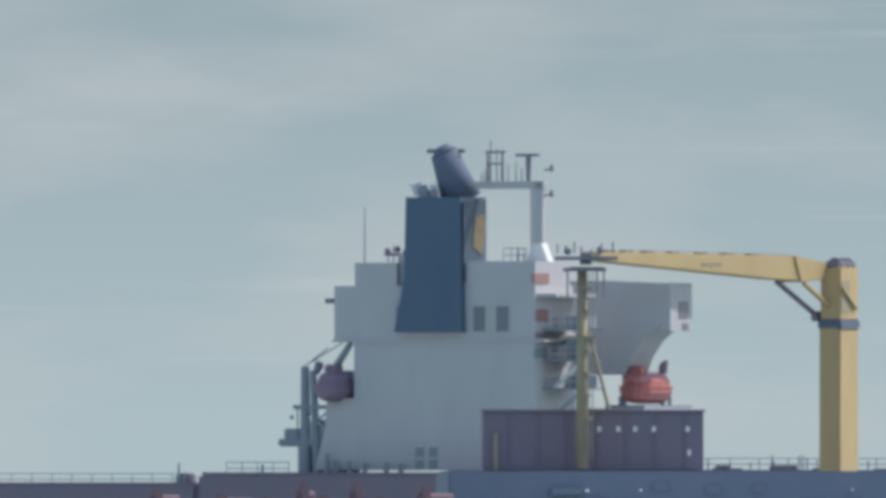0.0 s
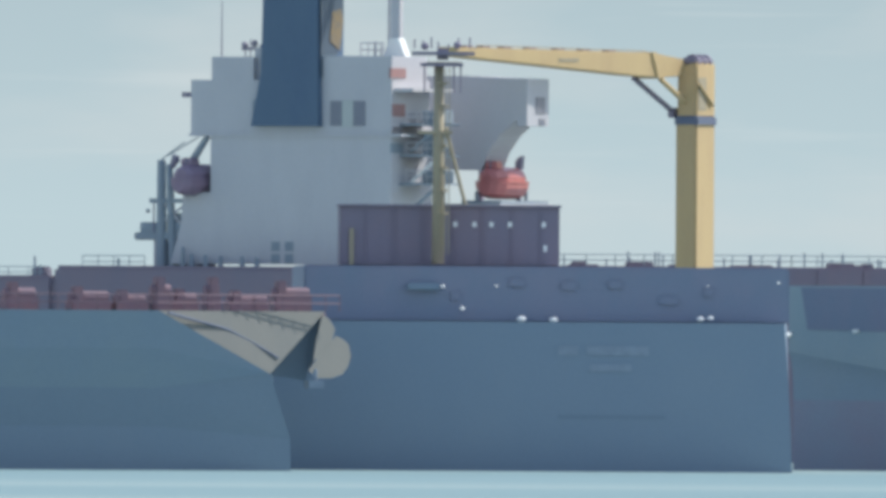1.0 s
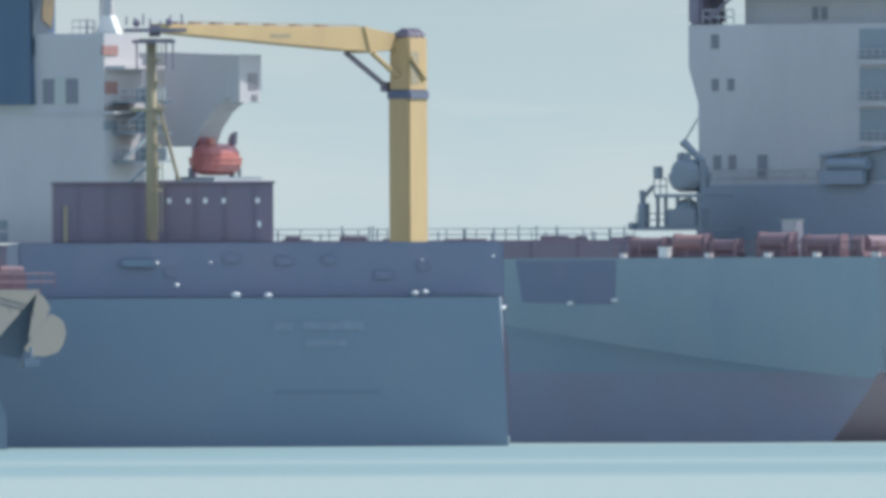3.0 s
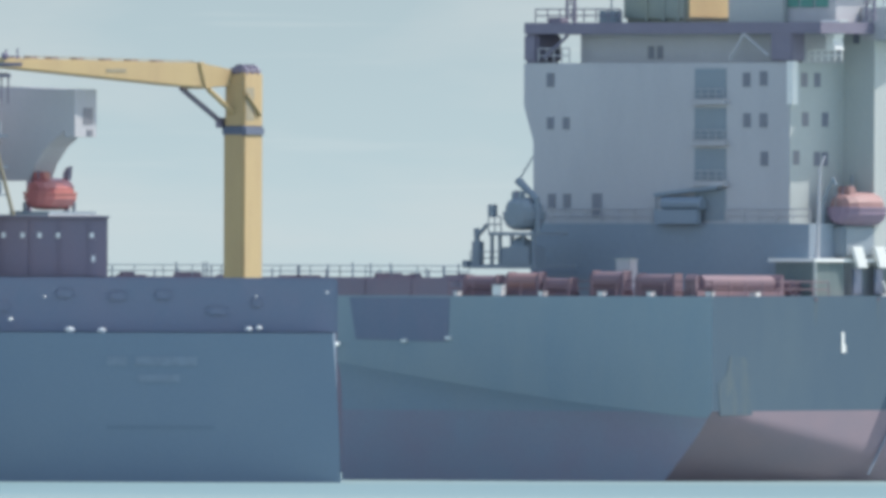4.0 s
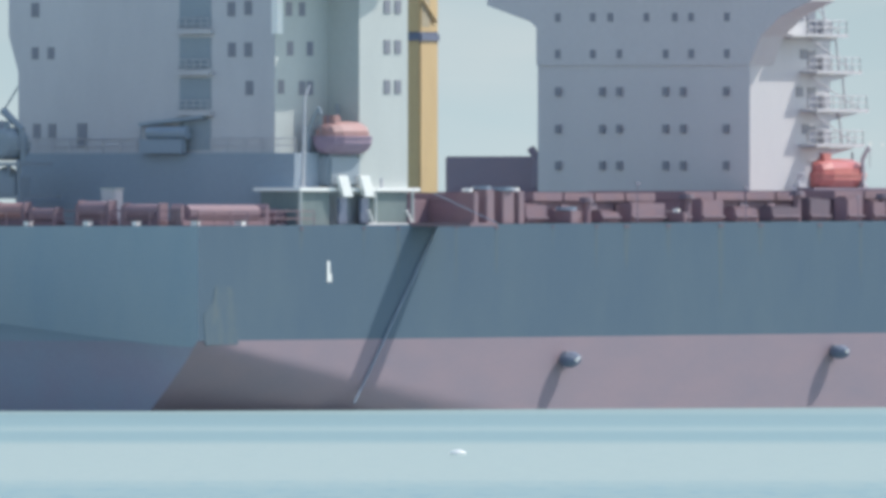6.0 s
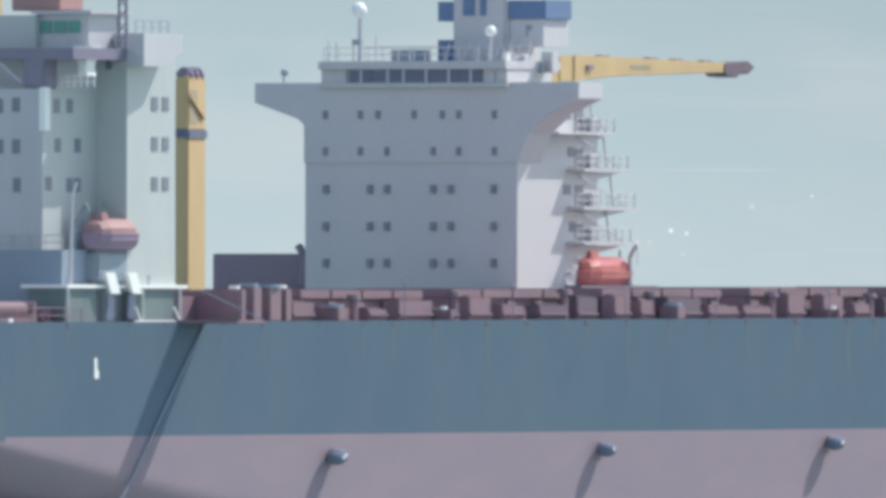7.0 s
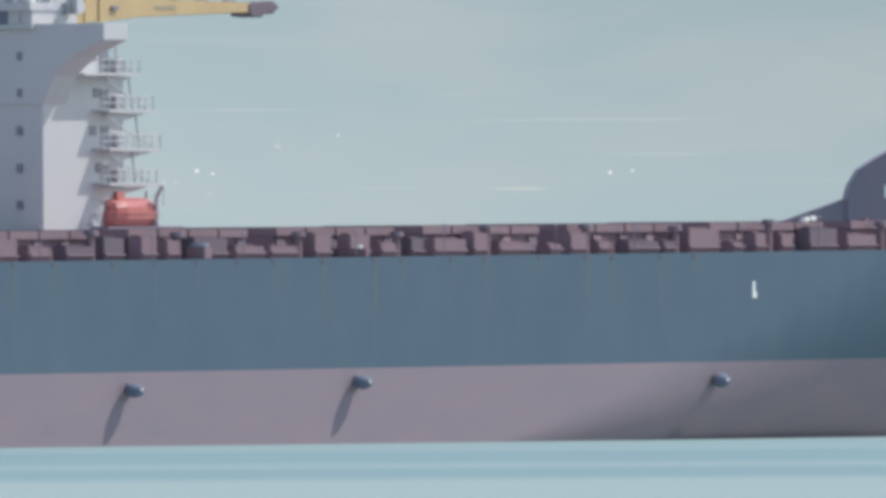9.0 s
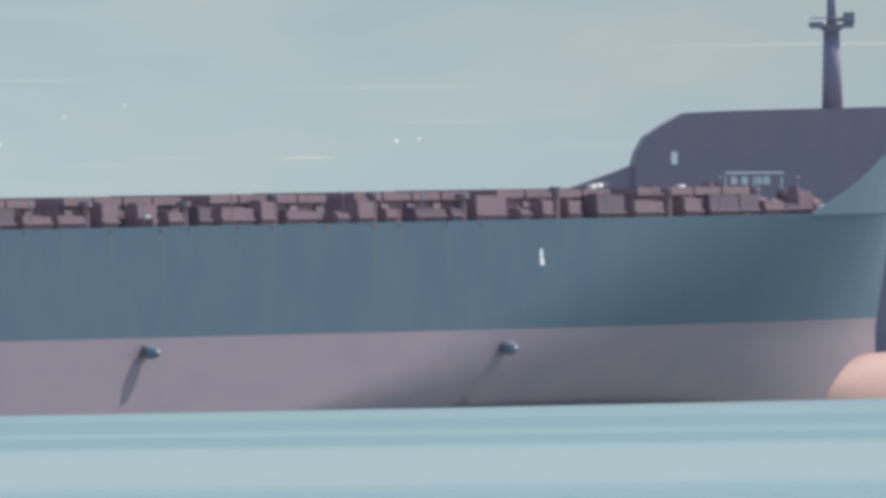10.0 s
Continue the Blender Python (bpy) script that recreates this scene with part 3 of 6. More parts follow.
def deck_crane(S, e0, e_edge, e1, up_foot, up_collar, up_top, label):
    """A pedestal crane: square column, dark slewing collar and a housing with sheaves on top. Returns it with its width and depth."""
    c = thing("deck_crane", S.pose, label, "crane", "deck cranes")
    w, d, zb, zc, zh = S.a(e_edge), S.f(e1, S.a(e_edge)), S.z(up_foot), S.z(up_collar), S.z(up_top)
    part("column", Solid().box(0, w, 0, d, zb, zc), YELLOW, c, bevel=0.12)
    part("collar", Solid().box(-0.1, w + 0.12, -0.12, d + 0.12, zc - 0.68, zc + 0.12), RUBBER, c, "dark slewing collar", bevel=0.15)
    part("housing", Solid().prism([(0.1, zc), (w, zc), (w, zh), (0.25, zh - 0.2), (0.1, zh - 1.2)], 0, d), YELLOW, c, bevel=0.12)
    # flat ochre plate paints in the shade of the housing's opening
    part("housing_shade_plate", Solid().box(w - 0.05, w + 0.03, d * 0.08, d * 0.5, zc + 0.5, zh - 1.1), OCHRE, c, "ochre plate in place of a shaded housing opening")
    part("slewing_ram", Solid().tube((w + 0.12, d * 0.05, zh - 1.6), (w + 0.12, d * 0.8, zc + 0.9), 0.13, n=8), YELLOW, c)
    for k in (0.2, 0.5, 0.8):
        part("sheave", Solid().tube((w * 0.62, d * k - 0.15, zh), (w * 0.62, d * k + 0.15, zh), 0.62, n=18), BROWN, c, "dark cable sheave")
    part("sheave_guard", Solid().box(w * 0.2, w * 0.95, 0.1, d - 0.1, zh - 0.1, zh + 0.35), BROWN, c, bevel=0.12)
    return c, w, d, zc, zh


CR = Berth(-49.64, 2590, 66)
crane, cw, cd, _, _ = deck_crane(CR, -49.64, -48.16, -46.84, 9.0, 24.84, 28.72, "yellow pedestal deck crane with its jib level")


def swung(ob, berth, base):
    """Turns a part built in another berth's axes into the axes of its thing."""
    ob.matrix_local = base.pose.inverted() @ berth.pose
    return ob


def crane_jib():
    """The jib is slewed towards the shore: it runs along its own berth's y."""
    K = Berth(-49.0, 2590, 57)

    def P(x, y, a=0.0):
        f = K.f(-97.36 + x / 25, a)
        return (f, K.z(33.04 - y / 25, a, f))

    def V(x, y, a):
        return (a, *P(x, y, a))

    put = lambda *v, **k: swung(part(*v, **k), K, CR)
    jib = put("jib", Solid().side_prism([P(805, 83), P(1152, 91), P(1215, 104), P(1215, 132), P(1165, 135), P(1120, 132), P(830, 102), P(805, 98)], -1.7, 0.0), YELLOW, crane, "long yellow box-girder jib", bevel=0.06)
    part("jib_collar", Solid().side_prism([P(1148, 90), P(1157, 90), P(1170, 137), P(1159, 137)], -1.9, 0.14), YELLOW, jib, bevel=0.05)
    put("luffing_ram", Solid().tube(V(1118, 136, -1.5), V(1190, 197, -1.2), 0.2), BROWN, crane, "dark hydraulic ram")
    put("luffing_ram", Solid().tube(V(1166, 138, 0.1), V(1238, 205, 0.2), 0.2), YELLOW, crane)
    put("ram_foot", Solid().side_prism([P(1184, 206, -1.2), P(1198, 206, -1.2), P(1198, 188, -1.2), P(1184, 188, -1.2)], -1.5, -0.9), BROWN, crane, bevel=0.08)
    for x in (838, 868, 905, 950, 1000, 1045, 1090):
        f, z = P(x, 83 + (x - 805) * 0.023)
        part("rope_guide", Solid().box(-1.1, -0.5, f - 0.5, f + 0.45, z - 0.05, z + 0.16), BROWN, jib)
    part("walkway_mark", Solid().side_prism([P(985, 108), P(1020, 108), P(1020, 102), P(985, 102)], 0.0, 0.04), OCHRE, jib)
    part("foot_rail", Solid().tube(V(840, 80, -0.1), V(1140, 88, -0.1), 0.04, n=6), OCHRE, jib)


crane_jib()

# a second crane, half hidden by the grey-blue ship's bridge
CR2 = Berth(-0.45, 2600, 66)
deck_crane(CR2, -0.45, 0.75, 2.03, 8.0, 26.60, 30.52, "yellow pedestal deck crane half hidden by a bridge")

# ---- the black ship lying stern-on in front of it ----
N = Berth(-78.03, 2430, 93)
black_ship = thing("tanker", N.pose, "black-hulled ship lying stern-on with faded lettering", "ship", "moored ships")


def ship_n():
    S = N
    a_at = lambda x, f=0.0: S.a(-83.43 + x / 25, f)
    zt = lambda y: S.z(32.28 - y / 25)
    w = a_at(1040)
    rings = []
    for y, k in ((0, 0.0), (0.8, 0.15), (4, 0.3), (8, 0.3), (12, 0.3)):
        rings.append([(0 - k, y, zt(550)), (0, y, 6), (0.3, y, 2.5), (0.4, y, -1), (w + 0.6, y, -1), (w + 0.5, y, 2.5), (w + 0.3, y, 6), (w + k, y, zt(550))])
    part("hull", Solid().loft(rings, closed=True, caps=True), BLACK, black_ship, "weathered black hull and transom")
    part("poop_bulwark", Solid().box(a_at(190), a_at(1050), 2, 40, zt(552), zt(452)), POOP, black_ship, "dark blue-maroon bulwark", bevel=0.15)
    part("deckhouse", Solid().box(a_at(256), a_at(645), 6, 14, zt(452), zt(345)), MAROON, black_ship, "maroon deckhouse with small square ports", bevel=0.1)
    for x in (460, 494, 524, 557, 617):
        part("port", Solid().box(a_at(x) - 0.14, a_at(x) + 0.14, 5.9, 6.1, zt(382), zt(373)), BRIGHT, black_ship)
    bar = Solid()
    for x0, x1 in ((640, 675), (690, 800)):
        bar.box(a_at(x0), a_at(x1), -0.06, 0.02, zt(608), zt(592))
    bar.box(a_at(695), a_at(770), -0.06, 0.02, zt(637), zt(624))
    part("lettering", bar, LETTER, black_ship, "faded unreadable lettering")
    # ochre signal mast with platforms
    m = Solid().tube((a_at(428), 4, zt(448)), (a_at(428), 4, zt(90)), 0.46, 0.34, 12)
    part("mast", m, OCHRE, black_ship, "ochre signal mast with platform", smooth=True)
    part("mast_platform", Solid().box(a_at(380), a_at(490), 2.5, 5.5, zt(78), zt(72)).box(a_at(395), a_at(470), 3, 5, zt(98), zt(92)), BROWN, black_ship)


ship_n()

# ---- the nearest ship, its sunlit bow pointing along the row ----
L = Berth(-86.16, 2405, 16)
near_ship = thing("bulk_carrier", L.pose, "blue-grey bulk carrier with red deck gear and sunlit bow", "ship", "moored ships")


def ship_l():
    S = L
    zt = lambda y: S.z(33.04 - y / 25)
    deck = zt(553)

    def at(x, y, turn):
        """A point of the bow plating: chart place and how far it has swung away from the side."""
        e = -97.36 + x / 25
        f = S.f(e, -turn)
        return (-turn, f, S.z(33.04 - y / 25, -turn, f))

    side = Solid().loft([[(0.0, y, deck), (-0.15, y, zt(620)), (-0.7, y, zt(690))] for y in (-160, -60, -12, 0)])
    side.add([(0, 0, deck), (-0.15, 0, zt(620)), (-0.7, 0, zt(690)), at(478, 664, 0.6)], [(0, 1, 3), (1, 2, 3)])
    part("side_plating", side, NEAR_SIDE, near_ship, "blue-grey side plating")
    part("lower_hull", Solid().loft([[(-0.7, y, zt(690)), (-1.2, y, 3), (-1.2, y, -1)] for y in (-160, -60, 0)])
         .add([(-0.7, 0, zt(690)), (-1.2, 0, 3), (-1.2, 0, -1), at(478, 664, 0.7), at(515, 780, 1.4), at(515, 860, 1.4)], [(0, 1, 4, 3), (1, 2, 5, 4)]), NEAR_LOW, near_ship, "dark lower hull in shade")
    flare = Solid().add([(0, 0, deck), at(575, 553, 9.5), at(478, 664, 5.4)], [(0, 2, 1)])
    part("bow_flare", flare, GREY_HULL, near_ship, "pale grey sunlit bow flare")
    # dark plate set back behind the flare, in place of the flare's shadow
    part("bow_shadow_plate", Solid().add([at(570, 558, 9.6), at(466, 664, 9.9), at(540, 676, 9.7), at(556, 640, 9.6)], [(0, 1, 2, 3)]), NEAR_LOW, near_ship, "dark plate in place of a shadow on the bow")
    swing = lambda x, y: 9.5 + 0.045 * (x - 577) - 0.0043 * (y - 554)
    for name, rim in (("stem_plate", [(570, 558), (582, 566), (593, 584), (586, 606), (566, 632), (554, 641), (560, 600)]),
                      ("stem_lobe", [(594, 596), (606, 601), (617, 611), (621, 631), (616, 650), (606, 664), (586, 671), (563, 671), (546, 658), (558, 641), (580, 612)])):
        front, back = [at(x, y, swing(x, y)) for x, y in rim], [at(x, y, swing(x, y) + 0.3) for x, y in rim]
        n = len(rim)
        part(name, Solid().add(front + back, [list(range(n)), list(range(2 * n - 1, n - 1, -1))] + [(i, (i + 1) % n, (i + 1) % n + n, i + n) for i in range(n)]), GREY_HULL, near_ship, "pale grey rounded stem plating")
    part("anchor", Solid().box(-8.2, -6.9, S.f(-75.52, -7), S.f(-74.40, -7), zt(690), zt(676)).tube((-7.3, S.f(-74.96, -7), zt(676)), (-7.3, S.f(-74.96, -7), zt(655)), 0.14), LETTER, near_ship, "pale anchor housed at the stem", bevel=0.1)
    part("mooring_rope", Solid().tube((0.12, S.f(-85.52, 0), zt(557)), at(400, 585, 3.6), 0.09).tube(at(400, 585, 3.6), at(440, 605, 4.8), 0.09).tube(at(440, 605, 4.8), at(492, 636, 6.0), 0.09), RUBBER, near_ship, "dark mooring rope")
    fe = S.f(-74.36, -9.8)
    plan = [(-14, -160), (-0.3, -160), (-0.3, 0), (-9.8, fe), (-14, fe)]
    part("deck", Solid().add([(x, y, z) for z in (deck - 0.4, deck - 0.1) for x, y in plan], [(4, 3, 2, 1, 0), (5, 6, 7, 8, 9)] + [(i, (i + 1) % 5, (i + 1) % 5 + 5, i + 5) for i in range(5)]), RED_DECK, near_ship)
    # red windlasses, posts and pipes along the deck edge
    rng = random.Random(4)
    for x0, x1, up in ((265, 300, 1.9), (360, 385, 1.9), (300, 345, 1.1), (400, 470, 1.0), (480, 545, 1.7), (120, 190, 1.2), (5, 60, 1.5), (200, 255, 1.0)):
        inb = -max(0.0, x1 - 280) * 0.034
        y0, y1 = S.f(-97.36 + x0 / 25, -4 + inb), S.f(-97.36 + x1 / 25, -4 + inb)
        part("deck_machine", Solid().box(inb - 5, inb - 3, y0, y1, deck - 0.1, deck + up * 0.6).box(inb - 4.6, inb - 3.4, y0 + 0.3, y0 + 0.9, deck, deck + up + 0.4).tube((inb - 4, y0, deck + up * 0.7), (inb - 4, y1, deck + up * 0.7), 0.45, n=12), RED_DECK, near_ship, "red oxide deck machinery", bevel=0.06)
    for y0, y1 in ((-60, -20), (-18, 0), (0, 8), (8, 15)):
        railing("railing", near_ship, [(-0.5 - max(0, y0) * 0.56, y0, deck), (-0.5 - max(0, y1) * 0.56, y1, deck)], RED_DECK, 1.1, 1.4, 0.05)


ship_l()

# ---- the ship with the tall cream-white bridge front ----
C = Berth(24.07, 2560, 58)
tall_ship = thing("container_ship", C.pose, "ship with tall cream-white bridge front and wide wings", "ship", "moored ships")


def ship_c():
    S = C
    a_at = lambda x, f=0.0: S.a(-4.13 + x / 25, f)
    zt = lambda y: S.z(33.79 - y / 25)
    f_end = S.f(28.07, 0)
    front = part("accommodation_block", Solid().box(a_at(330), 0, 0, f_end, 8, zt(100)), MAUVE, tall_ship, "cream-white bridge front with rows of small windows")
    part("bridge_wing", Solid().prism([(a_at(242), zt(93)), (a_at(815), zt(93)), (a_at(815), zt(122)), (a_at(760), zt(150)), (a_at(725), zt(185)), (a_at(706), zt(235)), (a_at(329), zt(235)), (a_at(329), zt(168)), (a_at(318), zt(157)), (a_at(242), zt(128))], -0.12, 3.2), MAUVE, tall_ship)
    band = part("wheelhouse", Solid().box(a_at(362), a_at(690), -0.3, 6, zt(100), zt(55)), MAUVE, tall_ship)
    for x in (432, 472, 511, 550, 588, 628):
        part("window", Solid().box(a_at(x) - 0.95, a_at(x) + 0.95, -0.4, -0.2, zt(93), zt(66)), DARK_PANE, band)
    spots = [(x, 150) for x in (367, 429, 460, 524, 574, 603, 666)] + [(x, 215) for x in (367, 429, 476, 558, 603, 666)]
    spots += [(x, y) for y in (282, 348, 413) for x in (367, 445, 475, 557, 588, 664)]
    windows_on_aft(front, [(a_at(x), zt(y)) for x, y in spots], -0.12, 0.42, 0.62)
    for y, x1 in ((185, 875), (250, 900), (318, 912), (380, 905)):
        part("stair_platform", Solid().box(-4, 0.2, f_end, S.f(-4.13 + x1 / 25, 0), zt(y), zt(y) + 0.25), MAUVE, tall_ship)
        part("side_walkway", Solid().box(0.0, 1.5, f_end - (4.5 if y == 185 else 1.0), f_end + 1.5, zt(y) + 0.02, zt(y) + 0.2), MAUVE, tall_ship)
    part("stair_tower", Solid().box(-3, -0.4, f_end, S.f(30.07, 0), 8, zt(160)), WHITE, tall_ship)
    part("hull", Solid().box(a_at(150), 3, 1, 60, -1, zt(460)), MAROON, tall_ship, "dark maroon hull")


ship_c()

# ---- things along the grey-blue carrier's side and deck ----
def fender(east, up):
    """A round rubber fender with a bright shackle, hung on the boot-topping."""
    y = G.f(east, 0.3)
    z = G.z(up, 0.3, y)
    f = thing("fender", G.pose @ pose(0.0, y, z), "round black rubber fender on the red boot-topping", "fender", "hull fenders")
    part("body", Solid().ball((0.85, 0, 0), 0.75, 0.75, 0.5), RUBBER, f, smooth=True)
    part("bracket", Solid().box(-0.1, 0.4, 0.1, 1.0, 0.0, 0.5), SLATE, f, bevel=0.08)
    part("shackle", Solid().box(1.4, 1.64, -0.25, -0.05, -0.05, 0.15), BRIGHT, f, "bright metal shackle")


for e, u in ((10.85, 3.44), (10.99, 3.59), (29.99, 4.07), (46.15, 4.55)):
    fender(e, u)


def fender_at_bow():
    """The last fender sits where the hull already draws in."""
    s = (G.f(71.58, -0.4)) / G_LONG
    x = -16.2 + g_half(s, 4.2)
    y = G.f(71.58, x)
    f = thing("fender", G.pose @ pose(x, y, G.z(4.48 + 0.05, x, y)), "round black rubber fender on the red boot-topping", "fender", "hull fenders")
    part("body", Solid().ball((0.5, 0, 0), 0.72, 0.75, 0.5), RUBBER, f, smooth=True)
    part("bracket", Solid().box(-0.6, 0.4, 0.1, 1.0, 0.0, 0.5), SLATE, f, bevel=0.08)
    part("shackle", Solid().box(1.0, 1.2, -0.25, -0.05, -0.05, 0.15), BRIGHT, f, "bright metal shackle")


fender_at_bow()


def draught_mark(east, up, x=0.0, tall=1.2):
    y = G.f(east, x)
    z = G.z(up, x, y)
    part("draught_mark", Solid().box(x - 0.05, x + 0.05, y - 0.22, y + 0.1, z - tall / 2, z + tall / 2).box(x - 0.05, x + 0.05, y + 0.12, y + 0.3, z - tall / 2, z - tall * 0.1), BRIGHT, carrier, "white painted draught mark")


def scupper_stains():
    """Thin pale runs of scale below the scuppers along the side."""
    rng = random.Random(31)
    for i in range(26):
        y = 14 + i * 5.6 + rng.uniform(-1.5, 1.5)
        top, long = 12.6 + g_trim(y), rng.uniform(1.2, 6.5)
        w = rng.uniform(0.12, 0.4)
        part("scupper_stain", Solid().side_prism([(y - w, top), (y + w, top), (y + w * 0.5, top - long * 0.6), (y, top - long), (y - w * 0.7, top - long * 0.5)], -0.004, 0.006), SCALE, carrier)
        part("scupper", Solid().box(-0.02, 0.05, y - w * 0.8, y + w * 0.8, top, top + 0.2), RUST, carrier)


scupper_stains()
draught_mark(-5.73, 9.76, 0.0, 1.45)
draught_mark(74.34, 11.04 - 0.09, -0.02, 1.2)
# pale scraped plating at the stern corner, rust-stained
SG = lambda x, y: (G.f(-55.57 + x / 25, 0), G.z(35.96 - y / 25))
part("scraped_plate", Solid().side_prism([SG(1028, 786), SG(1086, 784), SG(1080, 752), SG(1084, 705), SG(1072, 682), SG(1046, 680), SG(1040, 712), SG(1024, 730)], -0.02, 0.03), SCRAPED, carrier, "pale scraped plating")


def boat_platform():
    """A gangway platform swung out square from the deck edge; its shadow falls down the side."""
    y0, y1 = G.f(0.11, 0), G.f(2.03, 0)
    z = 13.1
    p = thing("gangway_platform", G.pose @ pose(0, (y0 + y1) / 2, z), "red-brown gangway platform swung out over the side", "gangway")
    n = (y1 - y0) / 2
    part("platform", Solid().box(-0.6, 5.1, -n, n, -0.16, 0.1), RED_DECK, p, bevel=0.04)
    part("hoist_rope", Solid().tube((5.0, n, 0.1), (-0.4, n, 2.2), 0.05, n=6), LETTER, p)
    part("hoist_rope", Solid().tube((0.12, n - 0.3, -0.2), (0.12, n - 10.5, -12.6), 0.07, n=6), LETTER, p, "pale hanging rope")


boat_platform()


def poop_gear():
    """Red mooring gear, drums and lockers along the carrier's stern rail, and the pale stern bulwark."""
    f0 = 0.8
    zd = 12.95
    A = lambda x: G.a(-55.57 + x / 25, f0)
    along = lambda x: G.f(-55.57 + x / 25, -2.2)
    kinds = ((565, 625, 1.5), (640, 700, 1.7), (708, 755, 1.3), (790, 850, 1.8), (870, 940, 1.6), (975, 1130, 1.55), (1140, 1165, 1.2))
    for x0, x1, up in kinds:
        if x0 < 970:
            spot, w = pose((A(x0) + A(x1)) / 2, f0 + 1, zd), (A(x1) - A(x0)) / 2
        else:  # round the corner, along the ship's side
            spot, w = pose(-2.2, (along(x0) + along(x1)) / 2, zd, 0, 0, 90), (along(x1) - along(x0)) / 2
        m = thing("mooring_winch", G.pose @ spot, "red oxide mooring winch at the stern rail", "winch", "stern winches")
        part("drum", Solid().tube((-w * 0.8, 0, up * 0.6), (w * 0.8, 0, up * 0.6), up * 0.36, n=14), PEACH if x0 == 640 else RED_DECK, m, smooth=False)
        part("bed", Solid().box(-w, w, -0.6, 0.7, 0, up * 0.25), RED_DECK, m, bevel=0.05)
        for k in (-w, w - 0.3):
            part("side_frame", Solid().prism([(k, 0), (k + 0.3, 0), (k + 0.3, up), (k, up * 0.8)], -0.5, 0.5), RED_DECK, m)
    for x, y, w in ((643, 571, 10), (570, 577, 4), (826, 559, 6), (912, 574, 5), (720, 576, 5), (1090, 577, 7), (1010, 577, 4)):
        c = A(x)
        box = thing("deck_locker", G.pose @ (pose(c, f0 - 0.4, zd) if x < 1005 else pose(-0.6, G.f(-55.57 + x / 25, -0.6), zd, 0, 0, 90)), "small white deck locker at the stern rail", "locker", "deck lockers")
        part("body", Solid().box(-w / 25, w / 25, -0.3, 0.3, 0, 0.3 if w < 8 else 0.75), BRIGHT, box, bevel=0.03)
        part("lid", Solid().box(-w / 25 - 0.03, w / 25 + 0.03, -0.33, 0.33, 0.3 if w < 8 else 0.75, 0.35 if w < 8 else 0.8), WHITE, box)
    railing("railing", carrier, [(A(556), 0.3, zd), (-0.25, 0.3, zd), (-0.25, along(1180), zd)], RED_DECK, 1.05, 2.0, 0.04)
    bin_ = thing("deck_box", G.pose @ pose(A(826), f0 + 2.5, zd + 1.2), "pale grey deck box above the stern winches", "box")
    part("body", Solid().box(-0.6, 0.6, -0.5, 0.5, -1.2, 1.35), WHITE, bin_, bevel=0.06)
    part("lid", Solid().box(-0.66, 0.66, -0.55, 0.55, 1.35, 1.45), MINT, bin_)


poop_gear()


def deck_clutter():
    """Vent posts, pipes and lockers between the hatches."""
    rng = random.Random(11)
    y, i = 43.0, 0
    while y < 207:
        edge = -0.5 * G_BEAM + g_half(y / G_LONG, 12.9)
        z = 12.95 + g_trim(y)
        if i % 5 == 2:
            v = thing("deck_vent", G.pose @ pose(edge - 2.4, y, z), "red-brown mushroom vent on deck", "vent", "deck vents")
            h = rng.uniform(1.5, 2.1)
            part("stem", Solid().tube((0, 0, 0), (0, 0, h), 0.3, n=8), RED_DECK, v)
            part("cap", Solid().tube((0, 0, h - 0.1), (0, 0, h + 0.25), 0.6, 0.45, n=10), RUST, v)
            y += 1.5
        elif i % 5 == 4:
            v = thing("stanchion", G.pose @ pose(edge - 0.8, y, z), "thin steel deck stanchion with cross arm", "post", "deck stanchions")
            h = rng.uniform(1.8, 2.9)
            part("post", Solid().tube((0, 0, 0), (0, 0, h), 0.04, n=6), MAROON, v)
            part("arm", Solid().box(-0.05, 0.05, -0.25, 0.25, h - 0.12, h), MAROON, v)
            y += 0.8
        else:
            w, h = rng.uniform(0.7, 2.2), rng.uniform(0.7, 1.75)
            dark = rng.random() < 0.45
            v = thing("deck_locker", G.pose @ pose(edge - rng.uniform(2.4, 2.9), y + w, z), "weathered dark steel locker beside the hatches" if dark else "weathered red oxide locker beside the hatches", "locker", "deck lockers")
            paint = RUST if dark else RED_DECK
            part("body", Solid().box(-0.6, 0.6, -w, w, 0, h), paint, v, bevel=0.07)
            part("lid", Solid().box(-0.55, 0.2, -w * 0.7, w * 0.6, h, h + 0.12), paint, v, bevel=0.04)
            part("pipe", Solid().tube((0.7, -w, 0.35), (0.7, w, 0.35), 0.1, n=8), RUST, v)
            y += 2 * w + rng.uniform(0.2, 1.6)
        i += 1


deck_clutter()


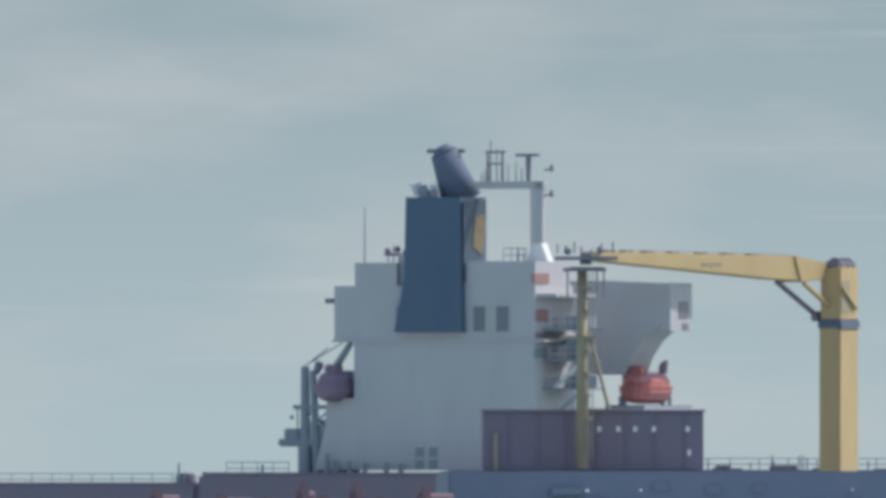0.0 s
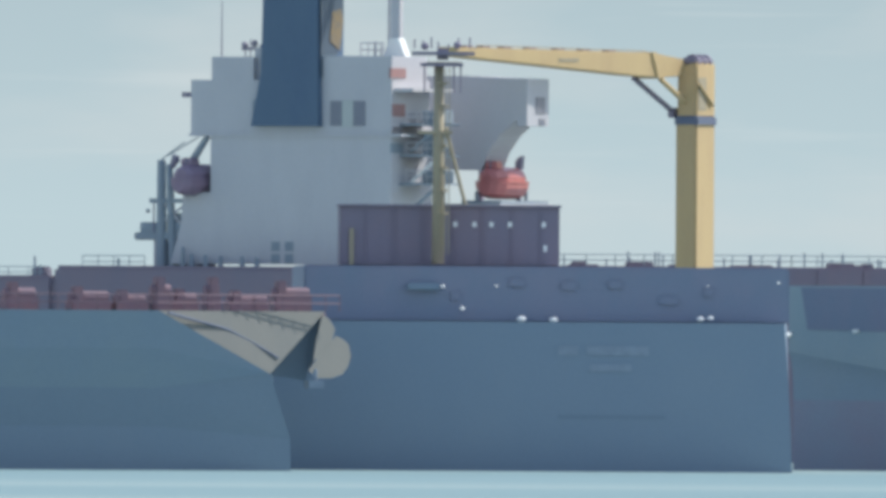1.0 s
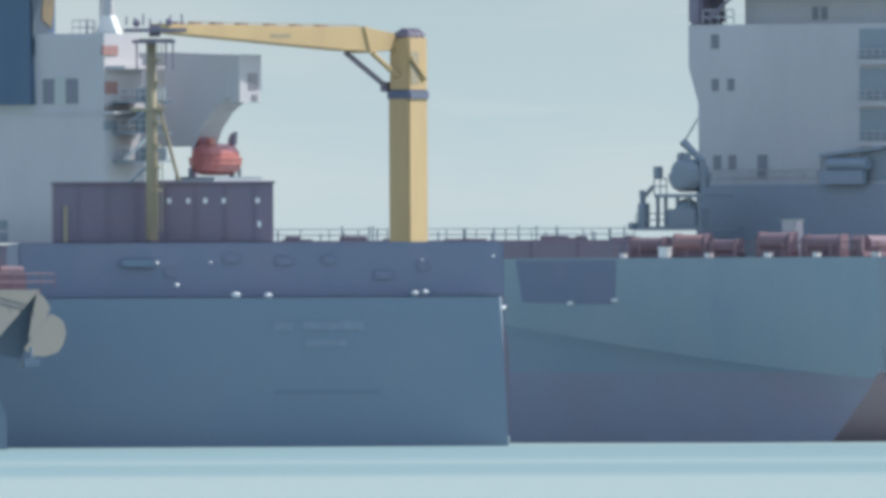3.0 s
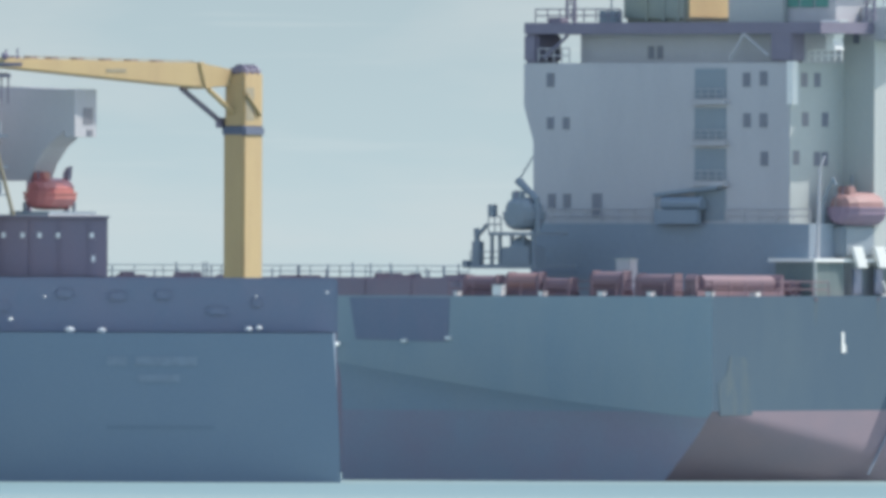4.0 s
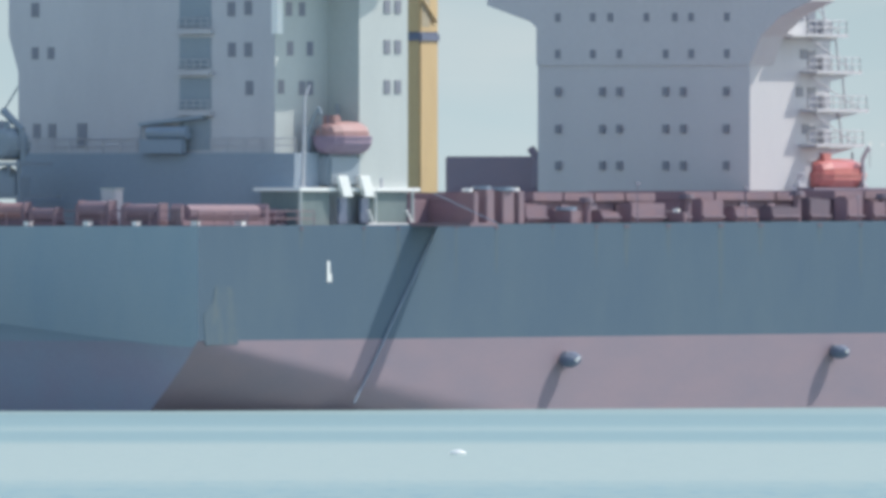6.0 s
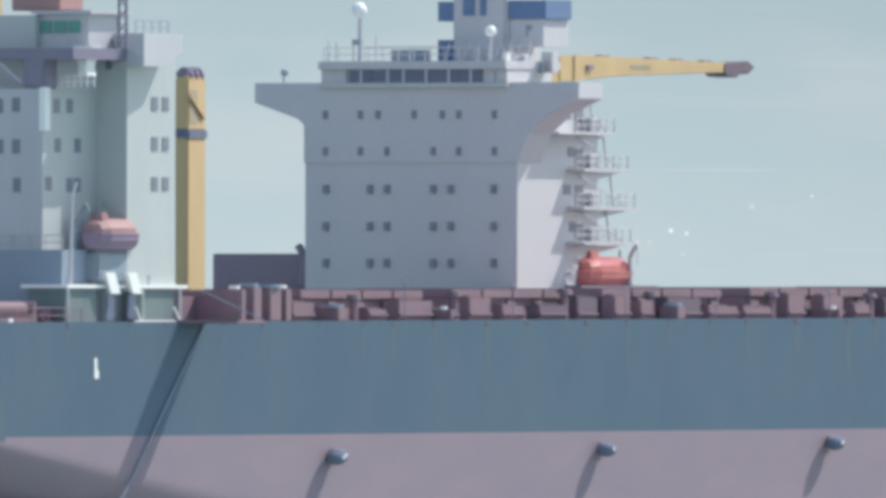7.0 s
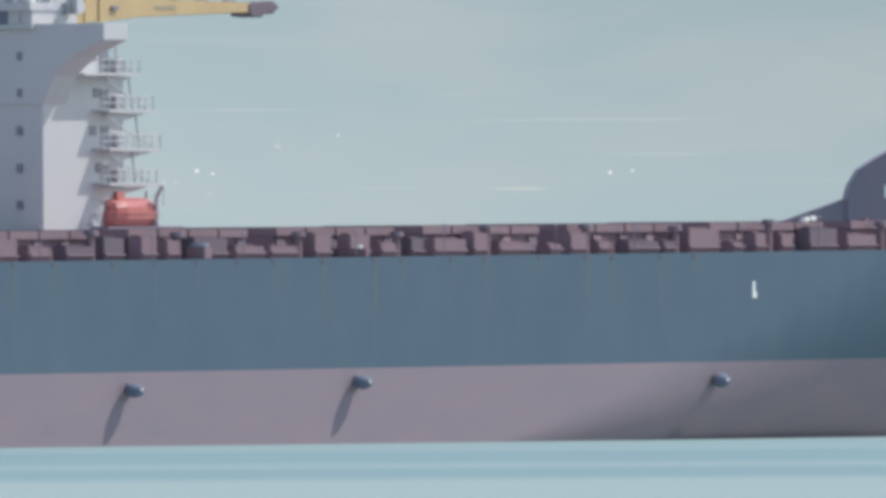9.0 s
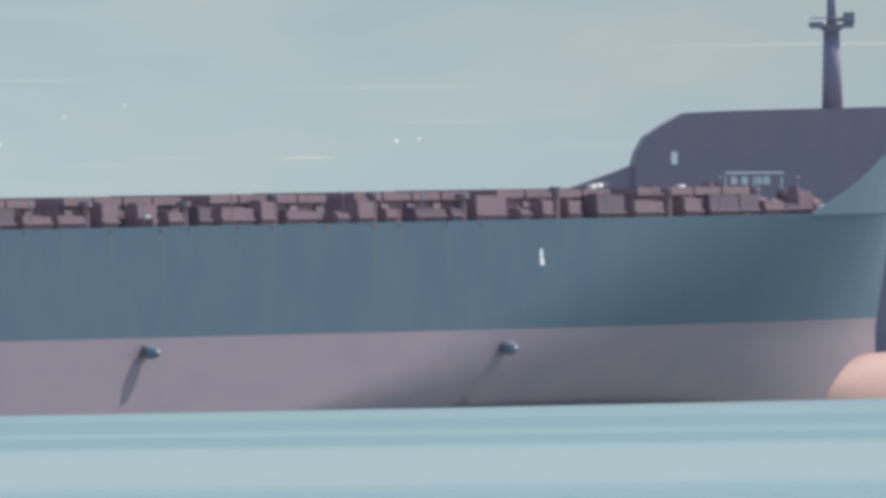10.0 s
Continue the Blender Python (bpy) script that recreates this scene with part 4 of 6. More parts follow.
def lifeboat(p, length, hull_mat, top_mat, label, lean=0.0):
    """A covered lifeboat: rounded hull with a rubbing strake, canopy, hatch and two hooks. Its length lies along y."""
    b = thing("lifeboat", p, label, "lifeboat", "lifeboats")
    n = 12

    def ring(y, w, h0, h1, k):
        return [(w * math.cos(2 * math.pi * i / n + 0.26), y, (h1 if math.sin(2 * math.pi * i / n + 0.26) > 0 else h0) * abs(math.sin(2 * math.pi * i / n + 0.26)) ** k * (1 if math.sin(2 * math.pi * i / n + 0.26) > 0 else -1)) for i in range(n)]

    half = length / 2
    stations = [(-1, 0.35), (-0.9, 0.7), (-0.6, 0.95), (0, 1.0), (0.6, 0.93), (0.88, 0.6), (1, 0.15)]
    part("hull", Solid().loft([ring(half * s, 1.35 * k, 1.25 * (0.6 + 0.4 * k), 0.05, 0.8) for s, k in stations], closed=True, caps=True), hull_mat, b, bevel=0)
    part("canopy", Solid().loft([ring(half * s * 0.92, 1.2 * k, 0.02, 1.15 * (0.5 + 0.5 * k), 0.7) for s, k in stations], closed=True, caps=True), top_mat, b)
    part("strake", Solid().loft([ring(half * s * 1.01, 1.42 * k, 0.1, 0.12, 0.3) for s, k in stations], closed=True, caps=True), hull_mat, b)
    part("hatch", Solid().box(-0.5, 0.5, -half * 0.7, -half * 0.35, 0.9, 1.55), top_mat, b, bevel=0.1)
    for s in (-0.7, 0.7):
        part("hook", Solid().tube((0, half * s, 0.9), (0, half * s, 1.6), 0.07, n=6), BROWN, b)
    return b


def davit(p, reach, high, mat, label="steel davit arm curved over a lifeboat"):
    d = thing("davit", p, label, "davit", "davits")
    part("post", Solid().tube((0, 0, 0), (0, 0, high * 0.7), 0.2, 0.16), mat, d)
    part("arm", Solid().tube((0, 0, high * 0.7), (reach, 0, high), 0.17, 0.12).tube((reach, 0, high), (reach * 1.25, 0, high * 0.9), 0.12), mat, d)
    part("foot", Solid().box(-0.3, 0.3, -0.3, 0.3, 0, 0.3), mat, d, bevel=0.05)
    part("fall", Solid().tube((reach * 1.2, 0, high * 0.9), (reach * 1.2, 0, high * 0.5), 0.03, n=5), mat, d)


# lifeboat, davits and raft platform beside the grey-blue ship's bridge
xs = -1.0
ys = G.f(-4.69, xs)
# duller hull under the canopy paints in the boat's shaded underside
lifeboat(G.pose @ pose(xs, ys, G.z(19.24, xs, ys)), 5.4, SHADE_RED, PEACH, "faded orange covered lifeboat hung in davits")
for yv in (ys - 2.6, ys + 2.6):
    davit(G.pose @ pose(xs - 1.2, yv, G.z(15.76, xs, ys)), 0.9, 5.6, SLATE)
part("boat_chute", Solid().box(xs - 1, xs + 0.4, ys - 2.2, ys + 1.6, G.z(15.76, xs, ys), G.z(18.04, xs, ys)), SLATE, carrier, "dark boat cradle", bevel=0.2)


def raft_platform():
    """A raised platform along the ship's side: its length lies along the ship."""
    x_side = -0.4
    y0, y1 = G.f(-7.77, x_side), G.f(0.75, x_side)
    z0, z1 = 12.97, G.z(15.60, x_side, y0)
    p = thing("raft_platform", G.pose @ pose(x_side, y0, z0, 0, 0, 90), "pale green raised platform with two white raft chutes", "platform")
    h, w = z1 - z0, y1 - y0
    part("deck", Solid().box(0, w, 0, 4, h - 0.15, h + 0.1), BRIGHT, p)
    part("front_wall", Solid().box(0.2, w * 0.27, 0.3, 3.5, 0, h - 0.15), GREY_GREEN, p)
    part("front_wall", Solid().box(w * 0.6, w * 0.92, 0.3, 3.5, 0, h - 0.15), GREY_GREEN, p)
    # slate block, and dark plates below the chutes, colour in the shaded interior
    part("dark_bay", Solid().box(w * 0.27, w * 0.6, 1.0, 3.4, 0, h - 0.15), SLATE, p)
    for k in (0.28, 0.46):
        part("raft_chute", Solid().prism([(w * k, h + 0.95), (w * k + 1.2, h + 0.95), (w * k + 1.9, h - 0.55), (w * k + 0.7, h - 0.55)], -0.4, -0.12), BRIGHT, p, "bright white slanted raft chute", bevel=0.04)
        part("chute_bay", Solid().box(w * k + 0.9, w * k + 1.9, 0.2, 0.32, 0.2, h - 0.6), RUBBER, p)
    for k in (0.0, 0.62, 0.93):
        part("leg", Solid().tube((w * k + 0.2, 0.1, 0), (w * k + 0.2, 0.1, h), 0.12), MINT, p)
    part("foot_rail", Solid().box(w * 0.55, w * 0.98, -0.2, 0.0, 0.05, 0.2), BRIGHT, p)
    for k in (0.6, 0.92):
        part("brace", Solid().tube((w * k, -0.1, 0.2), (w * (k - 0.04), -0.1, 1.1), 0.09), BRIGHT, p)
    rng = random.Random(3)
    for i in range(12):
        k = rng.uniform(0.56, 0.97)
        yb = rng.uniform(0.5, 3)
        part("fitting", Solid().tube((w * k, yb, h), (w * k, yb, h + rng.uniform(0.3, 0.9)), rng.uniform(0.2, 0.45), n=8), rng.choice((BRIGHT, MINT, SLATE, YELLOW, WHITE)), p)
    part("post", Solid().tube((w * 0.07, 0.5, h), (w * 0.09, 0.5, h + 6.4), 0.16, 0.1).tube((w * 0.09, 0.5, h + 6.4), (w * 0.13, 0.5, h + 7.3), 0.07), WHITE, p, "slim white post")
    part("post", Solid().tube((w * 0.5, 2.0, h), (w * 0.5, 2.0, h + 6.0), 0.13, 0.1), SLATE, p)


raft_platform()


def port_quarter():
    """Lifeboat, davit and small stores crane on the carrier's far quarter, against the sky."""
    f0 = 7.0
    A = lambda x: G.a(-55.57 + x / 25, f0)
    Z = lambda y: G.z(35.96 - y / 25, A(640), f0)
    deck = thing("side_platform", G.pose, "slate-grey side platform on posts at the stern quarter", "platform")
    part("deck", Solid().box(A(585), A(700), f0, f0 + 5, Z(526), Z(519)), SLATE, deck)
    part("upper_deck", Solid().box(A(618), A(700), f0, f0 + 4, Z(468), Z(462)), SLATE, deck)
    for x in (620, 634, 655, 676, 694):
        part("post", Solid().box(A(x) - 0.1, A(x) + 0.1, f0 + 0.2, f0 + 0.4, Z(520), Z(466)), SLATE, deck)
    part("machine", Solid().box(A(640), A(690), f0, f0 + 2, Z(520), Z(488)).ball((A(662), f0 + 1, Z(492)), 0.9), SLATE, deck, bevel=0.08)
    railing("railing", deck, [(A(586), f0, Z(519)), (A(640), f0, Z(519))], SLATE, 0.9, 0.8, 0.04)
    railing("railing", deck, [(A(618), f0, Z(462)), (A(640), f0, Z(462))], SLATE, 1.1, 0.6, 0.05)
    part("lamp_box", Solid().box(A(616), A(627), f0, f0 + 0.5, Z(434), Z(413)), SLATE, deck, bevel=0.05)
    # slate over hull and canopy stands in for the boat's shade
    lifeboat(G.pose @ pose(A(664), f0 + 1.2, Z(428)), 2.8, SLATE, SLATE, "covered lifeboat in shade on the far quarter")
    d = thing("davit", G.pose, "slim grey davit arm over a shaded lifeboat", "davit", "davits")
    part("post", Solid().tube((A(690), f0 + 1, Z(462)), (A(688), f0 + 1, Z(405)), 0.22), SLATE, d)
    part("arm", Solid().tube((A(690), f0 + 1, Z(405)), (A(655), f0 + 1, Z(370)), 0.22, 0.3), SLATE, d)
    part("stay", Solid().tube((A(658), f0 + 1, Z(368)), (A(682), f0 + 1, Z(328)), 0.06), SLATE, d)
    c = thing("stores_crane", G.pose, "small dark stores crane at the stern", "crane")
    part("post", Solid().box(A(588), A(602), f0, f0 + 0.6, Z(519), Z(478)).tube((A(594), f0 + 0.3, Z(480)), (A(592), f0 + 0.3, Z(455)), 0.22, n=8), SLATE, c, bevel=0.05)
    part("arm", Solid().tube((A(593), f0 + 0.3, Z(470)), (A(611), f0 + 0.3, Z(449)), 0.16, n=8), SLATE, c)
    part("cab", Solid().box(A(571), A(582), f0, f0 + 0.6, Z(525), Z(512)), SLATE, c, bevel=0.05)


port_quarter()


def bridge_roof_b():
    """Rails, boxes, funnel emblem and wheelhouse on top of the grey-blue ship's accommodation."""
    f0 = B_AFT
    A = lambda x, f=f0: G.a(-55.57 + x / 25, f)
    Z = lambda y: G.z(35.96 - y / 25, -10, f0)
    railing("railing", carrier, [(A(700), f0, Z(88)), (A(850), f0, Z(88))], BROWN, 0.9, 1.0, 0.05)
    railing("railing", carrier, [(A(706), f0, Z(160)), (A(760), f0, Z(160))], WHITE, 1.0, 0.7, 0.05)
    part("brace", Solid().tube((A(715), f0, Z(152)), (A(757), f0, Z(112)), 0.12), BROWN, carrier)
    part("brace", Solid().tube((A(1045), f0 - 0.1, Z(155)), (A(1072), f0 - 0.1, Z(108)), 0.12).tube((A(1072), f0 - 0.1, Z(112)), (A(1115), f0 - 0.1, Z(150)), 0.1), WHITE, carrier)
    part("screen", Solid().box(A(1118), A(1156), f0 - 0.15, f0 + 1.5, Z(158), Z(105)), BROWN, carrier, bevel=0.1)
    part("roof_box", Solid().box(A(722, f0 + 0.5), A(745, f0 + 0.5), f0 + 0.5, f0 + 1.5, Z(100), Z(80)), BROWN, carrier, bevel=0.06)
    part("roof_box", Solid().box(A(815, f0 + 0.7), A(842, f0 + 0.7), f0 + 0.5, f0 + 1.5, Z(90), Z(68)).tube((A(830, f0 + 0.7), f0 + 1, Z(68)), (A(830, f0 + 0.7), f0 + 1, Z(35)), 0.06), SLATE, carrier, bevel=0.05)
    part("roof_house", Solid().box(A(1040, f0 + 3), A(1140, f0 + 3), f0 + 3, f0 + 8, Z(100), Z(30)), MINT, carrier, "pale deckhouse behind the funnel", bevel=0.1)
    wheel = part("wheelhouse", Solid().box(A(1140, f0 + 3.5), A(1232, f0 + 3.5), f0 + 3.5, f0 + 7.5, Z(95), Z(28)), WHITE, carrier, "small white wheelhouse with green windows")
    for x0, x1 in ((1142, 1166), (1170, 1192), (1196, 1218)):
        part("window", Solid().box(A(x0, f0 + 3.5), A(x1, f0 + 3.5), f0 + 3.4, f0 + 3.6, Z(62), Z(40)), GREEN, wheel)
    part("roof_slab", Solid().box(A(1130, f0 + 3), A(1236, f0 + 3), f0 + 3, f0 + 8, Z(28), Z(22)), WHITE, carrier)
    part("red_locker", Solid().box(A(1095, f0 + 4), A(1180, f0 + 4), f0 + 4, f0 + 7, Z(22), Z(-6)), PEACH, carrier, bevel=0.1)
    part("vent_trunk", Solid().prism([(A(1203, f0 + 2), Z(85)), (A(1238, f0 + 2), Z(85)), (A(1226, f0 + 2), Z(122)), (A(1230, f0 + 2), Z(138)), (A(1212, f0 + 2), Z(138)), (A(1214, f0 + 2), Z(118))], f0 + 2, f0 + 3.2), BRIGHT, carrier, bevel=0.05)
    railing("railing", carrier, [(A(1160, f0 + 2.2), f0 + 2.2, Z(158)), (A(1242, f0 + 2.2), f0 + 2.2, Z(158))], BRIGHT, 0.8, 0.6, 0.06)
    # ring emblem on the funnel's yellow side
    xb = A(968, f0 + 2) + 0.11
    yb = G.f(-15.69, xb)
    ring = Solid()
    for i in range(20):
        p, q = (2 * math.pi * i / 20, 2 * math.pi * (i + 1) / 20)
        ring.tube((xb, yb + 0.95 * math.cos(p), Z(15) + 0.85 * math.sin(p)), (xb, yb + 0.95 * math.cos(q), Z(15) + 0.85 * math.sin(q)), 0.14, n=6)
    part("emblem", ring, SLATE, carrier, "dark ring emblem")
    for x in (895, 925, 950):
        part("funnel_rib", Solid().box(A(x, f0 + 1.9) - 0.12, A(x, f0 + 1.9) + 0.12, f0 + 1.9, f0 + 2.05, Z(86), Z(-80)), OLIVE, carrier)
    # landings seen through the stair openings
    for y in (225, 298, 370):
        part("landing_slab", Solid().box(A(981), A(1042), f0 - 0.5, f0 + 0.05, Z(y + 9), Z(y + 2)), WHITE, carrier)
        railing("railing", carrier, [(A(985), f0 - 0.35, Z(y + 1)), (A(1038), f0 - 0.35, Z(y + 1))], WHITE, 0.75, 0.6, 0.035)
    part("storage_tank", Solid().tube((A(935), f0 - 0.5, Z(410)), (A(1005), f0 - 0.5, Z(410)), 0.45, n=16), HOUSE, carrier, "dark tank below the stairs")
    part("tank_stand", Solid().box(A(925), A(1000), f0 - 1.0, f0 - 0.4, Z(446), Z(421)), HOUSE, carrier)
    part("awning", Solid().prism([(A(918), Z(398)), (A(1030), Z(384)), (A(1030), Z(378)), (A(918), Z(392))], f0 - 0.6, f0), HOUSE, carrier, "pale slate sloping awning over the tank")
    for x in (922, 960, 1000):
        part("awning_post", Solid().tube((A(x), f0 - 0.5, Z(446)), (A(x), f0 - 0.5, Z(394)), 0.06, n=6), SLATE, carrier)
    railing("railing", carrier, [(A(700), f0 - 0.2, Z(445)), (A(910), f0 - 0.2, Z(445))], WHITE, 1.0, 1.5, 0.04)
    railing("railing", carrier, [(A(1040), f0 - 0.2, Z(445)), (A(1190), f0 - 0.2, Z(445))], WHITE, 1.0, 1.5, 0.04)
    windows_on_aft(carrier, [(A(905, f0 + 1.6), Z(142)), (A(921, f0 + 1.6), Z(142))], f0 + 1.6, 0.5, 0.9)
    # white strip added in place of sunlight on the block's corner
    part("sunlit_edge_strip", Solid().box(A(1146), A(1156), f0 - 0.08, f0 + 0.6, Z(235), Z(158)), BRIGHT, carrier)
    railing("railing", carrier, [(-0.6, 21.5, Z(62)), (-0.6, 25.5, Z(62))], SLATE, 0.9, 1.0, 0.04)


bridge_roof_b()


# ---- details of the ship with the blue funnel ----
def details_a():
    S = A_SHIP
    a_at = lambda x, f=0.0: S.a(-107.58 + x / 25, f)
    zt = lambda y: S.z(47.52 - y / 25)
    part("funnel_side", Solid().box(a_at(822), a_at(822) + 0.06, -0.3, 3.0, zt(500), zt(355)), BLUE_SIDE, freighter, "weathered grey-blue funnel side, darkened against the sun")
    part("emblem", Solid().side_prism([(0.9, zt(436)), (2.4, zt(452)), (2.9, zt(400)), (2.6, zt(378)), (1.3, zt(384))], a_at(822) + 0.06, a_at(822) + 0.12), GOLD, freighter, "worn golden funnel emblem", bevel=0.02)
    part("exhaust_elbow", Solid().tube((a_at(806, 2.2), 3, zt(352)), (a_at(787, 2.2), 2, zt(268)), 1.5, 1.0, 16).tube((a_at(787, 2.2), 2, zt(270)), (a_at(783, 2.2), 1.8, zt(258)), 1.0, 0.5, 16), RUBBER, freighter, smooth=True)
    part("radar_scanner", Solid().box(a_at(754, 2.4), a_at(820, 2.4), 2.4, 2.6, zt(269), zt(262)), BROWN, freighter)
    part("small_uptake", Solid().tube((a_at(752, 1), 1, zt(352)), (a_at(745, 1), 1, zt(328)), 0.5, 0.35, 10).tube((a_at(768, 1), 1, zt(352)), (a_at(764, 1), 1, zt(334)), 0.35, n=10), SLATE, freighter)
    part("white_cowl", Solid().tube((a_at(738, 1.3), 1.4, zt(345)), (a_at(734, 1.3), 1.2, zt(322)), 0.3, 0.45, 10).tube((a_at(770, 1.3), 1.4, zt(345)), (a_at(765, 1.3), 1.2, zt(325)), 0.2, 0.3, 10), BRIGHT, freighter)
    # signal gantry
    g = thing("signal_gantry", S.pose, "pale steel signal gantry with aerials and radar", "mast")
    part("post", Solid().box(a_at(946, 2.3), a_at(962, 2.3), 2, 2.6, zt(462), zt(320)), WHITE, g, bevel=0.05)
    part("thin_post", Solid().tube((a_at(940, 2.3), 2.3, zt(462)), (a_at(940, 2.3), 2.3, zt(330)), 0.09), WHITE, g)
    part("beam", Solid().box(a_at(842, 2.3), a_at(964, 2.3), 2, 2.6, zt(333), zt(320)), WHITE, g, bevel=0.04)
    part("foot", Solid().prism([(a_at(936, 2.3), zt(463)), (a_at(974, 2.3), zt(463)), (a_at(962, 2.3), zt(430)), (a_at(946, 2.3), zt(430))], 1.9, 2.7), BRIGHT, g)
    for x, y, r in ((867, 248, 0.07), (862, 268, 0.13), (878, 262, 0.06), (888, 265, 0.12), (898, 290, 0.05), (912, 285, 0.05), (922, 296, 0.06), (851, 305, 0.05), (856, 300, 0.05)):
        part("aerial", Solid().tube((a_at(x, 2.3), 2.3, zt(320)), (a_at(x, 2.3), 2.3, zt(y)), r, r * 0.6, 6), BROWN, g)
    part("aerial_frame", Solid().box(a_at(859, 2.3), a_at(893, 2.3), 2.2, 2.4, zt(270), zt(266)).box(a_at(862, 2.3), a_at(890, 2.3), 2.2, 2.4, zt(290), zt(287)), BROWN, g)
    part("radar_post", Solid().tube((a_at(934, 2.3), 2.3, zt(320)), (a_at(934, 2.3), 2.3, zt(275)), 0.16, 0.22, 8), BROWN, g)
    part("radar_scanner", Solid().box(a_at(912, 2.3), a_at(952, 2.3), 2.2, 2.5, zt(276), zt(271)), BROWN, g)
    for y in (300, 345):
        part("yard_arm", Solid().tube((a_at(962, 2.3), 2.3, zt(y)), (a_at(978, 2.3), 2.3, zt(y - 2)), 0.07).box(a_at(973, 2.3), a_at(977, 2.3), 2.2, 2.4, zt(y + 3), zt(y - 9)), BROWN, g)
    railing("railing", g, [(a_at(900, 2.3), 1.5, zt(463)), (a_at(940, 2.3), 1.5, zt(463))], WHITE, 1.0, 0.6, 0.05)
    # aerials on the house tops
    for x, y0, y1 in ((632, 466, 365), (683, 466, 432), (692, 466, 436), (674, 466, 440), (706, 466, 437), (903, 463, 436), (914, 463, 440)):
        part("aerial", Solid().tube((a_at(x), 1, zt(y0)), (a_at(x), 1, zt(y1)), 0.06, 0.03, 6), BROWN, freighter)
    part("light_cluster", Solid().box(a_at(668), a_at(710), 0.9, 1.2, zt(452), zt(447)).ball((a_at(673), 1, zt(443)), 0.25).ball((a_at(690), 1, zt(440)), 0.25).ball((a_at(704), 1, zt(445)), 0.2), BROWN, freighter)
    part("lamp_bracket", Solid().box(a_at(574), a_at(588), 0, 0.4, zt(536), zt(527)), BROWN, freighter)
    part("inner_house", Solid().box(a_at(697), a_at(716), 0.5, 3.5, zt(506), zt(448)), WHITE, freighter)
    # side openings, stairs and boxes between the house and the bridge wing
    for x, y, w, h, m in ((956, 492, 1.1, 0.7, PEACH), (957, 558, 0.9, 0.9, PEACH), (955, 625, 0.8, 0.7, SLATE)):
        y0 = S.f(-107.58 + x / 25, 0)
        part("side_door", Solid().box(-0.1, 0.08, y0 - w, y0 + w, zt(y) - h / 2, zt(y) + h / 2), m, freighter)
    rng = random.Random(7)
    for y in (585, 640, 690):
        part("landing", Solid().box(0, 3.2, 1.2, 4.5, zt(y), zt(y) + 0.16), SLATE, freighter)
        railing("railing", freighter, [(0.6, 1.2, zt(y) + 0.16), (3.1, 1.2, zt(y) + 0.16)], WHITE, 0.9, 0.8, 0.035)
        part("stair", Solid().tube((3.2, 1.5, zt(y)), (0.8, 1.5, zt(y + 45)), 0.12), BRIGHT if y == 640 else SLATE, freighter)
        part("deck_store", Solid().box(1.2, rng.uniform(2.2, 3.6), 2.5, 4.5, zt(y) + 0.16, zt(y) + rng.uniform(1.0, 1.9)), rng.choice((SLATE, MINT, SLATE)), freighter, bevel=0.06)
    for x in (742, 766):
        for y in (800, 822):
            part("vent_grille", Solid().box(a_at(x) - 0.35, a_at(x) + 0.35, -0.05, 0.1, zt(y) - 0.35, zt(y) + 0.35), SLATE, freighter)
    for x, y in ((600, 822), (625, 824), (652, 826), (690, 826), (585, 810), (716, 828)):
        part("deck_fitting", Solid().tube((a_at(x), -0.6, zt(838)), (a_at(x), -0.6, zt(y - 8)), 0.22, 0.14, 8), SLATE, freighter)
    # thin slate panel colours in the shade beside the funnel
    part("shade_panel", Solid().box(a_at(700), a_at(720), -0.06, 0.05, zt(586), zt(540)), SLATE, freighter, "slate panel in place of a shaded recess beside the funnel")
    part("window", Solid().box(a_at(858), a_at(878), -0.05, 0.1, zt(588), zt(540)), MINT, freighter)
    # the bright lifeboat under the bridge wing
    xb = a_at(1120, 9)
    lifeboat(S.pose @ pose(xb, 11, zt(684)), 5.4, ORANGE, ORANGE, "orange-red covered lifeboat under the bridge wing")
    part("boat_cradle", Solid().box(xb - 1.5, xb + 1.8, 7.5, 14.5, zt(722), zt(716)).tube((xb - 0.8, 8.5, zt(722)), (xb - 0.8, 8.5, zt(700)), 0.14).tube((xb + 0.8, 13, zt(722)), (xb + 0.8, 13, zt(700)), 0.14), SLATE, freighter)
    part("boat_house", Solid().box(xb - 3, xb + 2, 7, 15, zt(835), zt(722)), WHITE, freighter)
    for x in (1106, 1172):
        d = thing("davit", S.pose, "dark davit head above a lifeboat", "davit", "davits")
        q = a_at(x, 13.6)
        part("post", Solid().box(q - 0.15, q + 0.15, 13.4, 13.7, zt(718), zt(655)), BROWN, d)
        part("arm", Solid().prism([(q - 0.2, zt(660)), (q + 0.25, zt(660)), (q + 0.35, zt(636)), (q, zt(640))], 13.3, 13.8), BROWN, d)
    # the shaded boat and davit tower on the far side
    t = thing("davit_tower", S.pose, "pale davit tower with platforms at the ship's far side", "davit", "davits")
    part("leg", Solid().tube((a_at(535), 0.4, zt(840)), (a_at(534), 0.4, zt(648)), 0.42, 0.32), SLATE, t)
    part("leg", Solid().tube((a_at(556), 0.4, zt(840)), (a_at(548), 0.4, zt(655)), 0.34, 0.24), SLATE, t)
    part("arm", Solid().tube((a_at(585), 0.4, zt(655)), (a_at(615), 0.4, zt(606)), 0.3, 0.24), SLATE, t)
    part("winch_house", Solid().box(a_at(536), a_at(600), 0.5, 2.2, zt(840), zt(792)).box(a_at(541), a_at(572), 0.6, 2.0, zt(792), zt(742)), SLATE, t, bevel=0.08)
